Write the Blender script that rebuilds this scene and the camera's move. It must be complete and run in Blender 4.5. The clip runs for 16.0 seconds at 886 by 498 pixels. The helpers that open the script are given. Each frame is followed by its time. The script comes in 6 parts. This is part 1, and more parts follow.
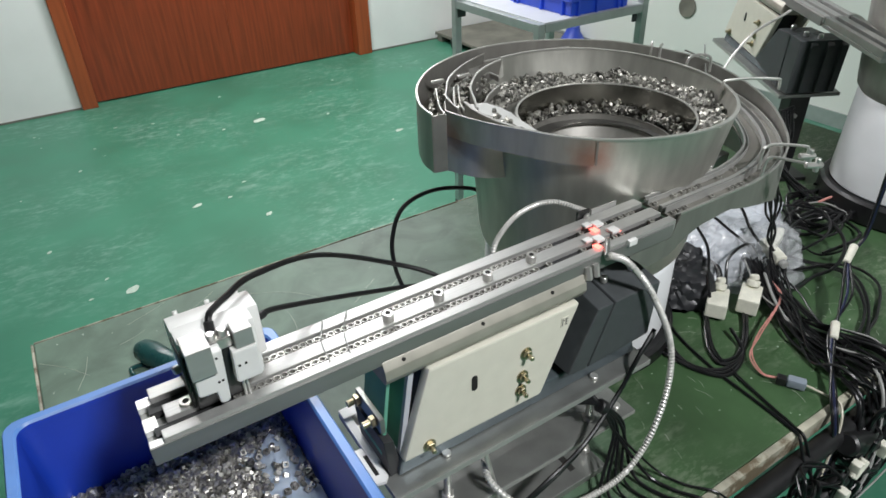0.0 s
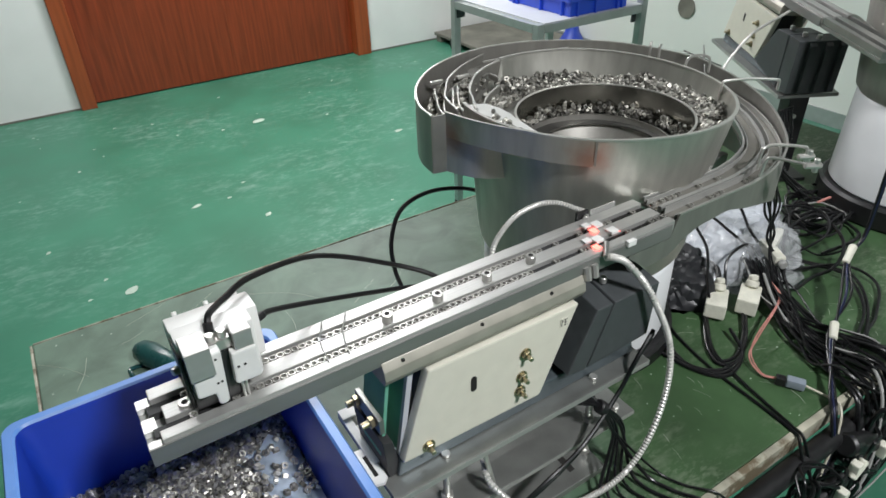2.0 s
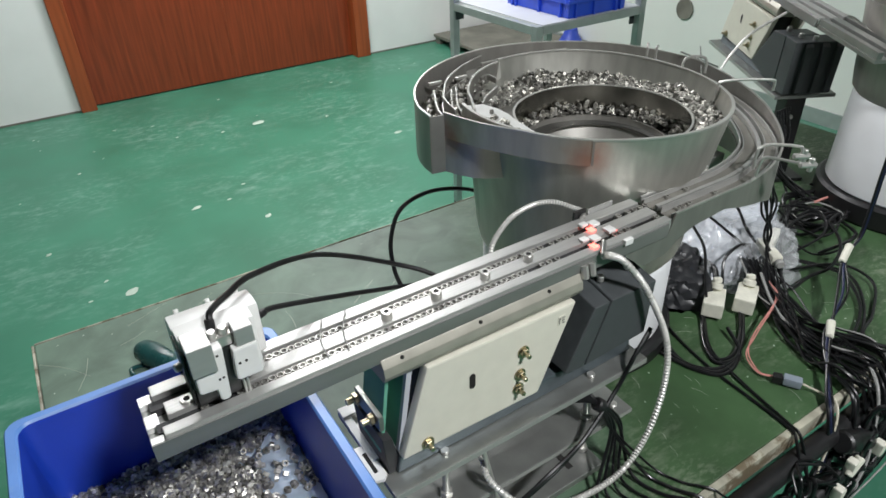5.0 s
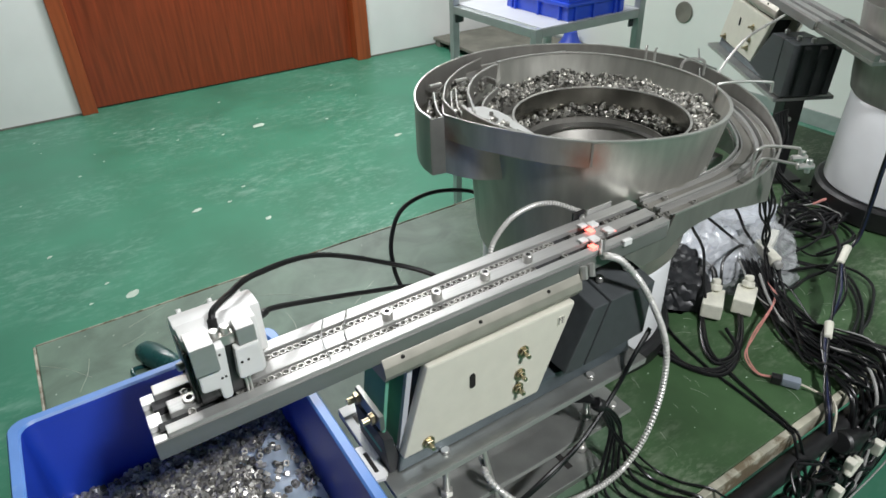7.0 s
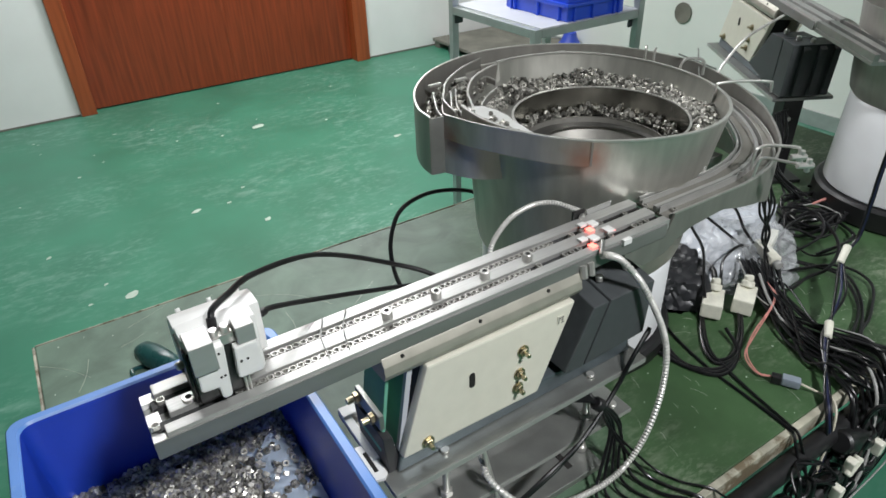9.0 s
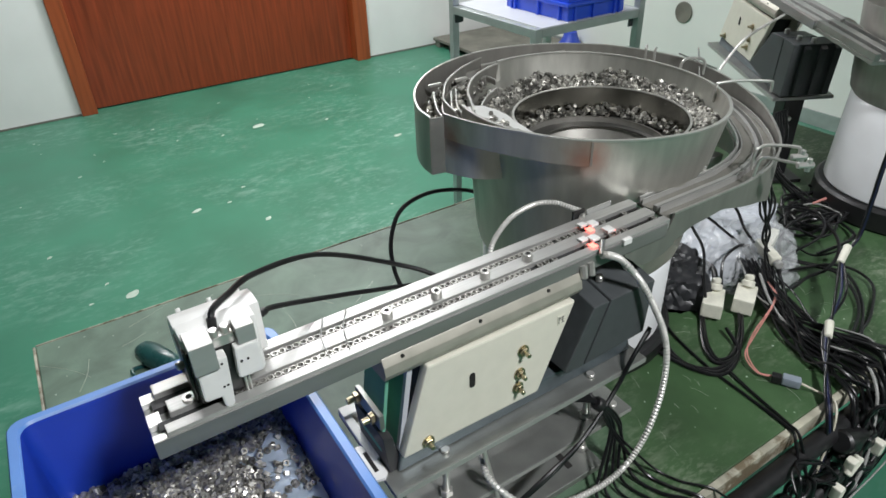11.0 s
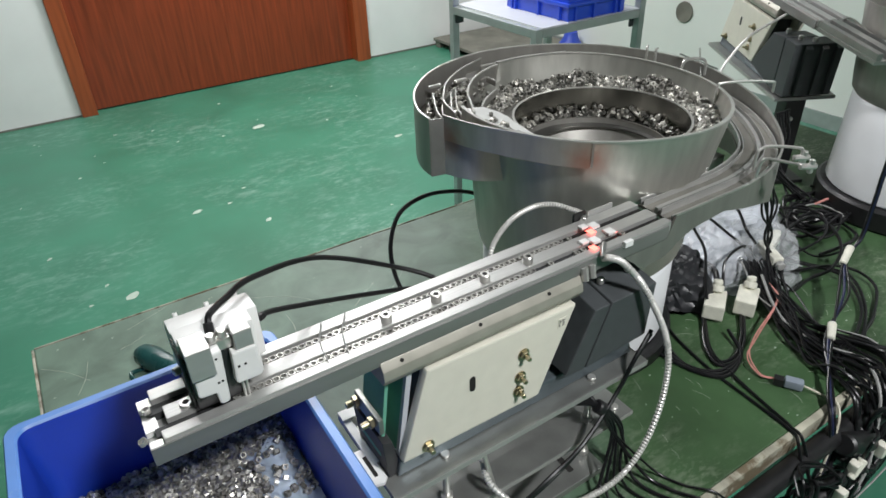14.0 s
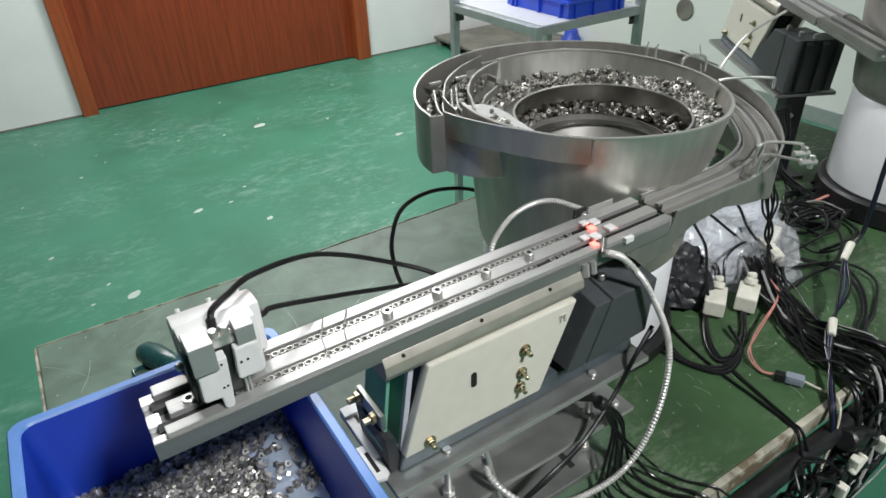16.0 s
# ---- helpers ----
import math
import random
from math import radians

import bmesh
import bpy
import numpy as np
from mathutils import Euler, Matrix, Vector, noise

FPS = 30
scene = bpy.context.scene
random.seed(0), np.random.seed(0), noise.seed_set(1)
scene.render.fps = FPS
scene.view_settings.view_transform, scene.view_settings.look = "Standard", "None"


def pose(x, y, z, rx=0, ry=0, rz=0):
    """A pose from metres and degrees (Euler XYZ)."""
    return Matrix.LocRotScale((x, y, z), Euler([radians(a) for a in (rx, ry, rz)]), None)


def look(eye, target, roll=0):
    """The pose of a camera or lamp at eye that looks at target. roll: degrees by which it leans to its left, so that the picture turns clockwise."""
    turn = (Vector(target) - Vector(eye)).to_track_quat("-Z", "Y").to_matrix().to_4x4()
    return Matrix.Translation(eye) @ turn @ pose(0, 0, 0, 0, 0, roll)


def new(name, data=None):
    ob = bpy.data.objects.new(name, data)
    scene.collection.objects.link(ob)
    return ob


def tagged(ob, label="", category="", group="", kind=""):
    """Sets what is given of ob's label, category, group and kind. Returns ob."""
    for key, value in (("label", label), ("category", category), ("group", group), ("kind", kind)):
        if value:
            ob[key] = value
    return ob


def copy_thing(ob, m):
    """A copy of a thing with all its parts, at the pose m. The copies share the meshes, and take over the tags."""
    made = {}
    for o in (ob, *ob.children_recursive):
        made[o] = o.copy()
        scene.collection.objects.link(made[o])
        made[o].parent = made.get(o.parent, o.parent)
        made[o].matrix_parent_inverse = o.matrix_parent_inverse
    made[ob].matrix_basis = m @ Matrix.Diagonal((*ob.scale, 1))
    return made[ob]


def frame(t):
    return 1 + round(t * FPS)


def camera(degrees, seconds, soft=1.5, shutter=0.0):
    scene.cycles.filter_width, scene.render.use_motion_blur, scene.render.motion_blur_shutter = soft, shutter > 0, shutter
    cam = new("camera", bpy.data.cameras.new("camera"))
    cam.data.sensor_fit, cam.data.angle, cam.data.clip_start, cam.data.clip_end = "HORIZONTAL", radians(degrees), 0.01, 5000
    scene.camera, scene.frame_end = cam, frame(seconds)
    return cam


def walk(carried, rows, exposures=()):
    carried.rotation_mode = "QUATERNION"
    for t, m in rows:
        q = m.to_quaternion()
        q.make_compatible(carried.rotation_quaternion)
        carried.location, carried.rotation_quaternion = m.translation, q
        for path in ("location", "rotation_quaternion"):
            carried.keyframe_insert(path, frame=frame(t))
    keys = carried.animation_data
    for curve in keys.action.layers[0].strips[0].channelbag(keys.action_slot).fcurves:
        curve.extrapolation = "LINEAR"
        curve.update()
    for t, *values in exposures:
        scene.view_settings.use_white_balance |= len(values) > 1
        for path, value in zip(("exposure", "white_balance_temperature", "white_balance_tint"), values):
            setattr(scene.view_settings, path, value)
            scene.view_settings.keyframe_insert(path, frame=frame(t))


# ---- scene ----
cam = camera(69.14, 16.0, soft=1.6)
PATH = [
    (0, (0.0000, 0.0000, 1.5200), (0.6619, 1.0734, 0.7077), -1.91),
    (0.5, (0.0010, 0.0009, 1.5198), (0.6627, 1.0742, 0.7073), -1.92),
    (1, (0.0025, 0.0019, 1.5187), (0.6651, 1.0752, 0.7069), -1.97),
    (1.5, (0.0020, 0.0008, 1.5199), (0.6650, 1.0740, 0.7081), -1.92),
    (2, (0.0004, 0.0001, 1.5204), (0.6637, 1.0730, 0.7088), -1.91),
    (2.5, (-0.0006, -0.0012, 1.5205), (0.6632, 1.0719, 0.7093), -1.94),
    (3, (-0.0011, -0.0035, 1.5206), (0.6627, 1.0699, 0.7099), -1.95),
    (3.5, (-0.0017, -0.0055, 1.5200), (0.6626, 1.0683, 0.7103), -1.94),
    (4, (-0.0013, -0.0061, 1.5204), (0.6635, 1.0677, 0.7110), -1.99),
    (6.5, (-0.0072, -0.0122, 1.5225), (0.6597, 1.0642, 0.7183), -1.98),
    (7, (-0.0071, -0.0130, 1.5225), (0.6606, 1.0641, 0.7199), -2.00),
    (7.5, (-0.0053, -0.0122, 1.5226), (0.6632, 1.0654, 0.7213), -2.01),
    (8, (-0.0060, -0.0108, 1.5222), (0.6627, 1.0668, 0.7213), -2.01),
    (8.5, (-0.0075, -0.0116, 1.5218), (0.6616, 1.0662, 0.7214), -2.01),
    (9, (-0.0074, -0.0132, 1.5201), (0.6620, 1.0645, 0.7197), -2.02),
    (11.5, (-0.0066, -0.0135, 1.5207), (0.6607, 1.0645, 0.7190), -2.09),
    (12, (-0.0063, -0.0153, 1.5205), (0.6610, 1.0632, 0.7195), -2.15),
    (12.5, (-0.0062, -0.0156, 1.5202), (0.6610, 1.0630, 0.7193), -2.17),
    (13, (-0.0050, -0.0146, 1.5200), (0.6621, 1.0642, 0.7192), -2.19),
    (13.5, (-0.0032, -0.0124, 1.5192), (0.6634, 1.0669, 0.7186), -2.24),
    (14, (-0.0020, -0.0083, 1.5200), (0.6643, 1.0707, 0.7189), -2.21),
    (14.5, (-0.0010, -0.0049, 1.5188), (0.6650, 1.0744, 0.7179), -2.23),
    (15, (0.0002, -0.0023, 1.5184), (0.6647, 1.0762, 0.7151), -2.32),
    (15.5, (-0.0014, -0.0047, 1.5185), (0.6624, 1.0736, 0.7144), -2.39),
    (16, (-0.0040, -0.0111, 1.5188), (0.6594, 1.0678, 0.7152), -2.43),
]
walk(cam, [(t, look(e, g, r)) for t, e, g, r in PATH])

# ---- light ----
scene.view_settings.exposure = 0.0
world = bpy.data.worlds.new("room_air")
scene.world = world
world.use_nodes = True
world.node_tree.nodes["Background"].inputs[0].default_value = (0.8, 0.9, 1.0, 1)
world.node_tree.nodes["Background"].inputs[1].default_value = 0.012

FLOOR_Z, TABLE_Z = 0.0, 0.72
NORTH_Y, EAST_X, WEST_X, SOUTH_Y, CEIL_Z = 4.94, 3.86, -4.5, -5.5, 3.0
# ceiling fittings: x, y, length, width, watts
LAMPS = [(0.65, -1.10, 0.34, 0.26, 82), (0.65, 2.5, 1.5, 0.14, 50), (1.6, 3.9, 1.2, 0.14, 80)]
for lx, ly, la, lb, watts in LAMPS:
    d = bpy.data.lights.new("tube_light", "AREA")
    d.shape, d.size, d.size_y, d.energy, d.color = "RECTANGLE", la, lb, watts, (0.98, 0.985, 1.0)
    ob = new("tube_light", d)
    ob.location = (lx, ly, CEIL_Z - 0.12)


# ---- materials ----
def material(name, color, rough=0.5, metal=0.0, vary=0.15, scale=20.0, bump=0.0, bump_scale=200.0, stretch=(1, 1, 1), rough_vary=0.1,
             second=None, spots=0.0, spot_scale=8.0, alpha=1.0, coat=0.0, spec=0.5, emit=0.0, island=0.0, object_vary=0.0):
    """A node material: a base colour varied by two noises, optional second colour in worn patches, grain and relief."""
    m = bpy.data.materials.new(name)
    m.use_nodes = True
    nt = m.node_tree
    p = nt.nodes["Principled BSDF"]
    L = nt.links.new
    co = nt.nodes.new("ShaderNodeTexCoord")
    mp = nt.nodes.new("ShaderNodeMapping")
    mp.inputs["Scale"].default_value = stretch
    L(co.outputs["Object"], mp.inputs["Vector"])
    n1 = nt.nodes.new("ShaderNodeTexNoise")
    n1.inputs["Scale"].default_value, n1.inputs["Detail"].default_value = scale, 6
    L(mp.outputs[0], n1.inputs["Vector"])
    ramp = nt.nodes.new("ShaderNodeMapRange")
    ramp.inputs["From Min"].default_value, ramp.inputs["From Max"].default_value = 0.3, 0.7
    ramp.inputs["To Min"].default_value, ramp.inputs["To Max"].default_value = 1 - vary, 1 + vary
    L(n1.outputs["Fac"], ramp.inputs["Value"])
    mul = nt.nodes.new("ShaderNodeVectorMath")
    mul.operation = "SCALE"
    mul.inputs[0].default_value = color
    L(ramp.outputs[0], mul.inputs["Scale"])
    out = mul.outputs[0]
    if island or object_vary:
        g = nt.nodes.new("ShaderNodeNewGeometry") if island else nt.nodes.new("ShaderNodeObjectInfo")
        r = nt.nodes.new("ShaderNodeMapRange")
        k = island or object_vary
        r.inputs["To Min"].default_value, r.inputs["To Max"].default_value = 1 - k, 1 + k
        L(g.outputs["Random Per Island" if island else "Random"], r.inputs["Value"])
        s = nt.nodes.new("ShaderNodeVectorMath")
        s.operation = "SCALE"
        L(out, s.inputs[0])
        L(r.outputs[0], s.inputs["Scale"])
        out = s.outputs[0]
    if second:
        n2 = nt.nodes.new("ShaderNodeTexNoise")
        n2.inputs["Scale"].default_value, n2.inputs["Detail"].default_value, n2.inputs["Roughness"].default_value = spot_scale, 8, 0.65
        L(mp.outputs[0], n2.inputs["Vector"])
        r2 = nt.nodes.new("ShaderNodeMapRange")
        r2.inputs["From Min"].default_value, r2.inputs["From Max"].default_value = 0.72 - spots * 0.3, 0.76 - spots * 0.26
        L(n2.outputs["Fac"], r2.inputs["Value"])
        mix = nt.nodes.new("ShaderNodeMix")
        mix.data_type = "RGBA"
        L(r2.outputs[0], mix.inputs["Factor"])
        L(out, mix.inputs[6])
        mix.inputs[7].default_value = (*second, 1)
        out = mix.outputs[2]
    L(out, p.inputs["Base Color"])
    rr = nt.nodes.new("ShaderNodeMapRange")
    rr.inputs["To Min"].default_value, rr.inputs["To Max"].default_value = max(0.02, rough - rough_vary), min(1, rough + rough_vary)
    L(n1.outputs["Fac"], rr.inputs["Value"])
    L(rr.outputs[0], p.inputs["Roughness"])
    p.inputs["Metallic"].default_value = metal
    p.inputs["Specular IOR Level"].default_value = spec
    p.inputs["Coat Weight"].default_value = coat
    p.inputs["Alpha"].default_value = alpha
    if emit:
        p.inputs["Emission Color"].default_value = (*color, 1)
        p.inputs["Emission Strength"].default_value = emit
    if bump:
        n3 = nt.nodes.new("ShaderNodeTexNoise")
        n3.inputs["Scale"].default_value, n3.inputs["Detail"].default_value = bump_scale, 4
        L(mp.outputs[0], n3.inputs["Vector"])
        b = nt.nodes.new("ShaderNodeBump")
        b.inputs["Strength"].default_value, b.inputs["Distance"].default_value = bump, 0.002
        L(n3.outputs["Fac"], b.inputs["Height"])
        L(b.outputs[0], p.inputs["Normal"])
    return m


def floor_paint(name, base, worn, scuff, rough, scale, cloud=0.12, wear=0.55):
    """Painted floor or table top: cloudy colour, worn patches, fine scuffs in patches."""
    m = material(name, base, rough=rough, vary=cloud, scale=scale, bump=0.06, bump_scale=90, second=worn, spots=0.12, spot_scale=scale * 0.8)
    nt = m.node_tree
    L = nt.links.new
    p = nt.nodes["Principled BSDF"]
    src = p.inputs["Base Color"].links[0].from_socket
    co = nt.nodes["Texture Coordinate"]
    patch = nt.nodes.new("ShaderNodeTexNoise")
    patch.inputs["Scale"].default_value, patch.inputs["Detail"].default_value = scale * 0.45, 3
    L(co.outputs["Object"], patch.inputs["Vector"])
    where = nt.nodes.new("ShaderNodeMapRange")
    where.inputs["From Min"].default_value, where.inputs["From Max"].default_value = 0.42, 0.66
    L(patch.outputs["Fac"], where.inputs["Value"])
    for i, (ang, sc, thr) in enumerate(((0.6, 16, 0.64), (-0.5, 30, 0.66), (1.4, 60, 0.66))):
        mp = nt.nodes.new("ShaderNodeMapping")
        mp.inputs["Rotation"].default_value[2] = ang
        mp.inputs["Scale"].default_value = (0.7, 1.6, 1)
        mp.inputs["Location"].default_value = (i * 3.1, i * 1.7, 0)
        L(co.outputs["Object"], mp.inputs["Vector"])
        n = nt.nodes.new("ShaderNodeTexNoise")
        n.inputs["Scale"].default_value, n.inputs["Detail"].default_value, n.inputs["Distortion"].default_value = sc * scale / 4, 8, 0.4
        L(mp.outputs[0], n.inputs["Vector"])
        r = nt.nodes.new("ShaderNodeMapRange")
        r.inputs["From Min"].default_value, r.inputs["From Max"].default_value, r.inputs["To Max"].default_value = thr - 0.12, thr + 0.08, wear
        L(n.outputs["Fac"], r.inputs["Value"])
        both = nt.nodes.new("ShaderNodeMath")
        both.operation = "MULTIPLY"
        L(r.outputs[0], both.inputs[0])
        L(where.outputs[0], both.inputs[1])
        mix = nt.nodes.new("ShaderNodeMix")
        mix.data_type = "RGBA"
        L(both.outputs[0], mix.inputs["Factor"])
        L(src, mix.inputs[6])
        mix.inputs[7].default_value = (*scuff, 1)
        src = mix.outputs[2]
    L(src, p.inputs["Base Color"])
    return m


M = {}
M["floor"] = floor_paint("green_epoxy_floor", (0.045, 0.200, 0.124), (0.062, 0.222, 0.146), (0.26, 0.42, 0.35), 0.42, 3.0)
M["table"] = floor_paint("green_table_paint", (0.040, 0.088, 0.034), (0.070, 0.115, 0.062), (0.20, 0.24, 0.17), 0.56, 9.0, 0.28, 0.8)


def two_tone(m, other, a, b, width):
    """Mix the base colour of another material in along a ragged line a*x + b*y = 0 of the object's plan."""
    nt = m.node_tree
    L = nt.links.new
    p = nt.nodes["Principled BSDF"]
    src = p.inputs["Base Color"].links[0].from_socket
    sep = nt.nodes.new("ShaderNodeSeparateXYZ")
    L(nt.nodes["Texture Coordinate"].outputs["Object"], sep.inputs[0])
    dot = nt.nodes.new("ShaderNodeMath")
    dot.operation, dot.inputs[1].default_value = "MULTIPLY_ADD", b
    L(sep.outputs["Y"], dot.inputs[0])
    L(sep.outputs["X"], dot.inputs[2])
    n = nt.nodes.new("ShaderNodeTexNoise")
    n.inputs["Scale"].default_value, n.inputs["Detail"].default_value = 7, 7
    L(nt.nodes["Texture Coordinate"].outputs["Object"], n.inputs["Vector"])
    add = nt.nodes.new("ShaderNodeMath")
    add.operation, add.inputs[1].default_value = "MULTIPLY_ADD", 0.25
    L(n.outputs["Fac"], add.inputs[0])
    L(dot.outputs[0], add.inputs[2])
    r = nt.nodes.new("ShaderNodeMapRange")
    r.inputs["From Min"].default_value, r.inputs["From Max"].default_value = a - width, a + width
    r.inputs["To Min"].default_value, r.inputs["To Max"].default_value = 1.0, 0.0
    L(add.outputs[0], r.inputs["Value"])
    mix = nt.nodes.new("ShaderNodeMix")
    mix.data_type = "RGBA"
    L(r.outputs[0], mix.inputs["Factor"])
    L(src, mix.inputs[6])
    mix.inputs[7].default_value = (*other, 1)
    # noise mottles the other colour
    n2 = nt.nodes.new("ShaderNodeTexNoise")
    n2.inputs["Scale"].default_value, n2.inputs["Detail"].default_value, n2.inputs["Distortion"].default_value = 11, 8, 0.8
    L(nt.nodes["Texture Coordinate"].outputs["Object"], n2.inputs["Vector"])
    rr = nt.nodes.new("ShaderNodeMapRange")
    rr.inputs["From Min"].default_value, rr.inputs["From Max"].default_value = 0.3, 0.7
    rr.inputs["To Min"].default_value, rr.inputs["To Max"].default_value = 0.70, 1.32
    L(n2.outputs["Fac"], rr.inputs["Value"])
    sc = nt.nodes.new("ShaderNodeVectorMath")
    sc.operation = "SCALE"
    sc.inputs[0].default_value = other
    L(rr.outputs[0], sc.inputs["Scale"])
    L(sc.outputs[0], mix.inputs[7])
    L(mix.outputs[2], p.inputs["Base Color"])


two_tone(M["table"], (0.106, 0.166, 0.122), -0.13, -0.40, 0.10)
M["edge"] = material("bare_board_edge", (0.38, 0.365, 0.29), 0.7, vary=0.35, scale=22, bump=0.3, second=(0.15, 0.12, 0.075), spots=0.75, spot_scale=14)
M["wall"] = material("white_wall_paint", (0.82, 0.82, 0.81), 0.75, vary=0.04, scale=3, bump=0.12, bump_scale=60, second=(0.60, 0.61, 0.59), spots=0.08, spot_scale=4)
M["wall_e"] = material("pale_green_wall_paint", (0.72, 0.755, 0.71), 0.6, vary=0.03, scale=2.5, bump=0.08, bump_scale=60)
# unseen ceiling and walls, dark so that less light bounces back
M["ceiling"] = material("unseen_dark_ceiling", (0.22, 0.22, 0.215), 0.85, vary=0.04, scale=2)
M["wall_s"] = material("unseen_dark_wall", (0.20, 0.205, 0.20), 0.7, vary=0.1, scale=2, bump=0.1)
M["door"] = material("red_brown_wood", (0.215, 0.036, 0.010), 0.40, vary=0.30, scale=3.2, stretch=(16, 16, 0.7), bump=0.1, bump_scale=30, coat=0.15)
M["frame"] = material("red_brown_frame_wood", (0.31, 0.066, 0.018), 0.42, vary=0.3, scale=3, stretch=(12, 12, 0.6), bump=0.1, bump_scale=30, coat=0.15)
M["steel"] = material("brushed_stainless", (0.36, 0.35, 0.325), 0.5, 0.75, vary=0.10, scale=9, stretch=(6, 6, 1.2), rough_vary=0.07, bump=0.03, bump_scale=120)
M["steel_rim"] = material("polished_stainless", (0.66, 0.65, 0.62), 0.34, 0.75, vary=0.08, scale=20, rough_vary=0.06)
M["plate_steel"] = material("ground_steel_plate", (0.33, 0.338, 0.322), 0.40, 0.75, vary=0.12, scale=25, rough_vary=0.1, second=(0.22, 0.21, 0.19), spots=0.1, spot_scale=30)
M["alu"] = material("machined_aluminium", (0.52, 0.52, 0.505), 0.43, 0.6, vary=0.08, scale=60, stretch=(0.3, 8, 1), rough_vary=0.08)
M["bar"] = material("tan_anodised_bar", (0.40, 0.385, 0.33), 0.45, 0.4, vary=0.1, scale=40)
M["nut"] = material("zinc_plated_nut", (0.48, 0.47, 0.44), 0.42, 0.6, vary=0.2, scale=300, object_vary=0.25)
M["nuts"] = material("zinc_plated_nuts", (0.50, 0.485, 0.45), 0.42, 0.78, vary=0.25, scale=300, island=0.65)
M["pom"] = material("white_acetal_plastic", (0.80, 0.80, 0.78), 0.38, vary=0.04, scale=60, second=(0.6, 0.6, 0.57), spots=0.05, spot_scale=60)
M["cream"] = material("cream_powder_coat", (0.72, 0.70, 0.60), 0.5, vary=0.03, scale=50, bump=0.05, bump_scale=500)
M["dark"] = material("dark_grey_plastic", (0.060, 0.066, 0.070), 0.46, vary=0.12, scale=60, bump=0.05, bump_scale=700)
M["blued"] = material("blue_grey_cast_base", (0.11, 0.135, 0.150), 0.38, 0.5, vary=0.15, scale=40, bump=0.05)
M["black"] = material("black_rubber", (0.012, 0.012, 0.013), 0.42, vary=0.2, scale=80, rough_vary=0.12)
M["cable"] = material("black_cable_jacket", (0.006, 0.006, 0.007), 0.33, vary=0.2, scale=60, rough_vary=0.1)
M["cable_grey"] = material("grey_cable_jacket", (0.30, 0.30, 0.29), 0.4, vary=0.15, scale=60)
M["cable_red"] = material("pink_red_wire", (0.55, 0.24, 0.21), 0.4, vary=0.15, scale=60)
M["cable_blue"] = material("blue_wire", (0.014, 0.018, 0.055), 0.4, vary=0.15, scale=60)
M["cable_cream"] = material("cream_wire", (0.55, 0.52, 0.42), 0.45, vary=0.1, scale=60)
M["hose"] = material("metal_conduit", (0.64, 0.63, 0.60), 0.38, 0.3, vary=0.15, scale=100)
M["blue"] = material("blue_bin_plastic", (0.008, 0.054, 0.50), 0.44, vary=0.07, scale=12, bump=0.03, bump_scale=300, second=(0.05, 0.15, 0.52), spots=0.05, spot_scale=20, spec=1.0)
# bin blue made paler: lamp sheen on the rim put into the colour
M["rim_blue"] = material("scuffed_lit_bin_rim", (0.10, 0.26, 0.66), 0.42, vary=0.1, scale=14, second=(0.16, 0.32, 0.68), spots=0.2, spot_scale=25, spec=1.0)
M["crate"] = material("bright_blue_crate_plastic", (0.016, 0.075, 0.66), 0.4, vary=0.06, scale=12, spec=0.8)
# pale, mostly diffuse metal: the lamp's reflection is put into the colour
M["chute"] = material("lamp_whitened_steel", (0.78, 0.78, 0.76), 0.32, 0.35, vary=0.08, scale=30)
M["skirt"] = material("dull_side_strip", (0.29, 0.29, 0.28), 0.45, 0.6, vary=0.12, scale=20, stretch=(0.4, 4, 2))
# the bowl's nuts, darker than those in the bin
M["bowl_nuts"] = material("darker_zinc_nuts", (0.34, 0.33, 0.30), 0.5, 0.8, vary=0.3, scale=300, island=0.7)
M["white"] = material("white_enamel", (0.74, 0.75, 0.77), 0.38, vary=0.03, scale=15)
M["brass"] = material("yellow_zinc_bolt", (0.44, 0.39, 0.27), 0.36, 1.0, vary=0.2, scale=120)
M["leaf"] = material("green_fibreglass_spring", (0.15, 0.41, 0.29), 0.6, spec=0.2, vary=0.1, scale=40)
M["handle"] = material("dark_teal_grip", (0.018, 0.075, 0.070), 0.28, vary=0.12, scale=30)
M["ceramic"] = material("cream_connector_plastic", (0.74, 0.73, 0.63), 0.45, vary=0.08, scale=80)
M["bluegrey"] = material("blue_grey_connector", (0.24, 0.28, 0.33), 0.45, vary=0.08, scale=60)
M["film"] = material("clear_plastic_film", (0.80, 0.83, 0.86), 0.12, vary=0.08, scale=20, alpha=0.30, spec=1.0, rough_vary=0.06, coat=0.6)
M["film_pale"] = material("pale_bag_content", (0.50, 0.53, 0.58), 0.25, vary=0.25, scale=14)
M["film_dark"] = material("dark_bag_body", (0.022, 0.023, 0.026), 0.42, vary=0.4, scale=20)
M["pallet"] = material("dirty_grey_board", (0.16, 0.155, 0.13), 0.8, vary=0.3, scale=6, second=(0.25, 0.24, 0.2), spots=0.2, spot_scale=5)
M["profile"] = material("aluminium_profile", (0.45, 0.49, 0.48), 0.42, 0.6, vary=0.08, scale=20)
M["sheet"] = material("pale_grey_shelf_sheet", (0.55, 0.57, 0.60), 0.45, vary=0.05, scale=15)
M["ink"] = material("dark_ink", (0.03, 0.03, 0.03), 0.6)
# near-black colour that paints the shade inside holes, slots and gaps
M["hole"] = material("recess_shade", (0.012, 0.011, 0.010), 0.8)
M["red_led"] = material("red_sensor_light", (1.0, 0.13, 0.10), 0.4, emit=4.5)
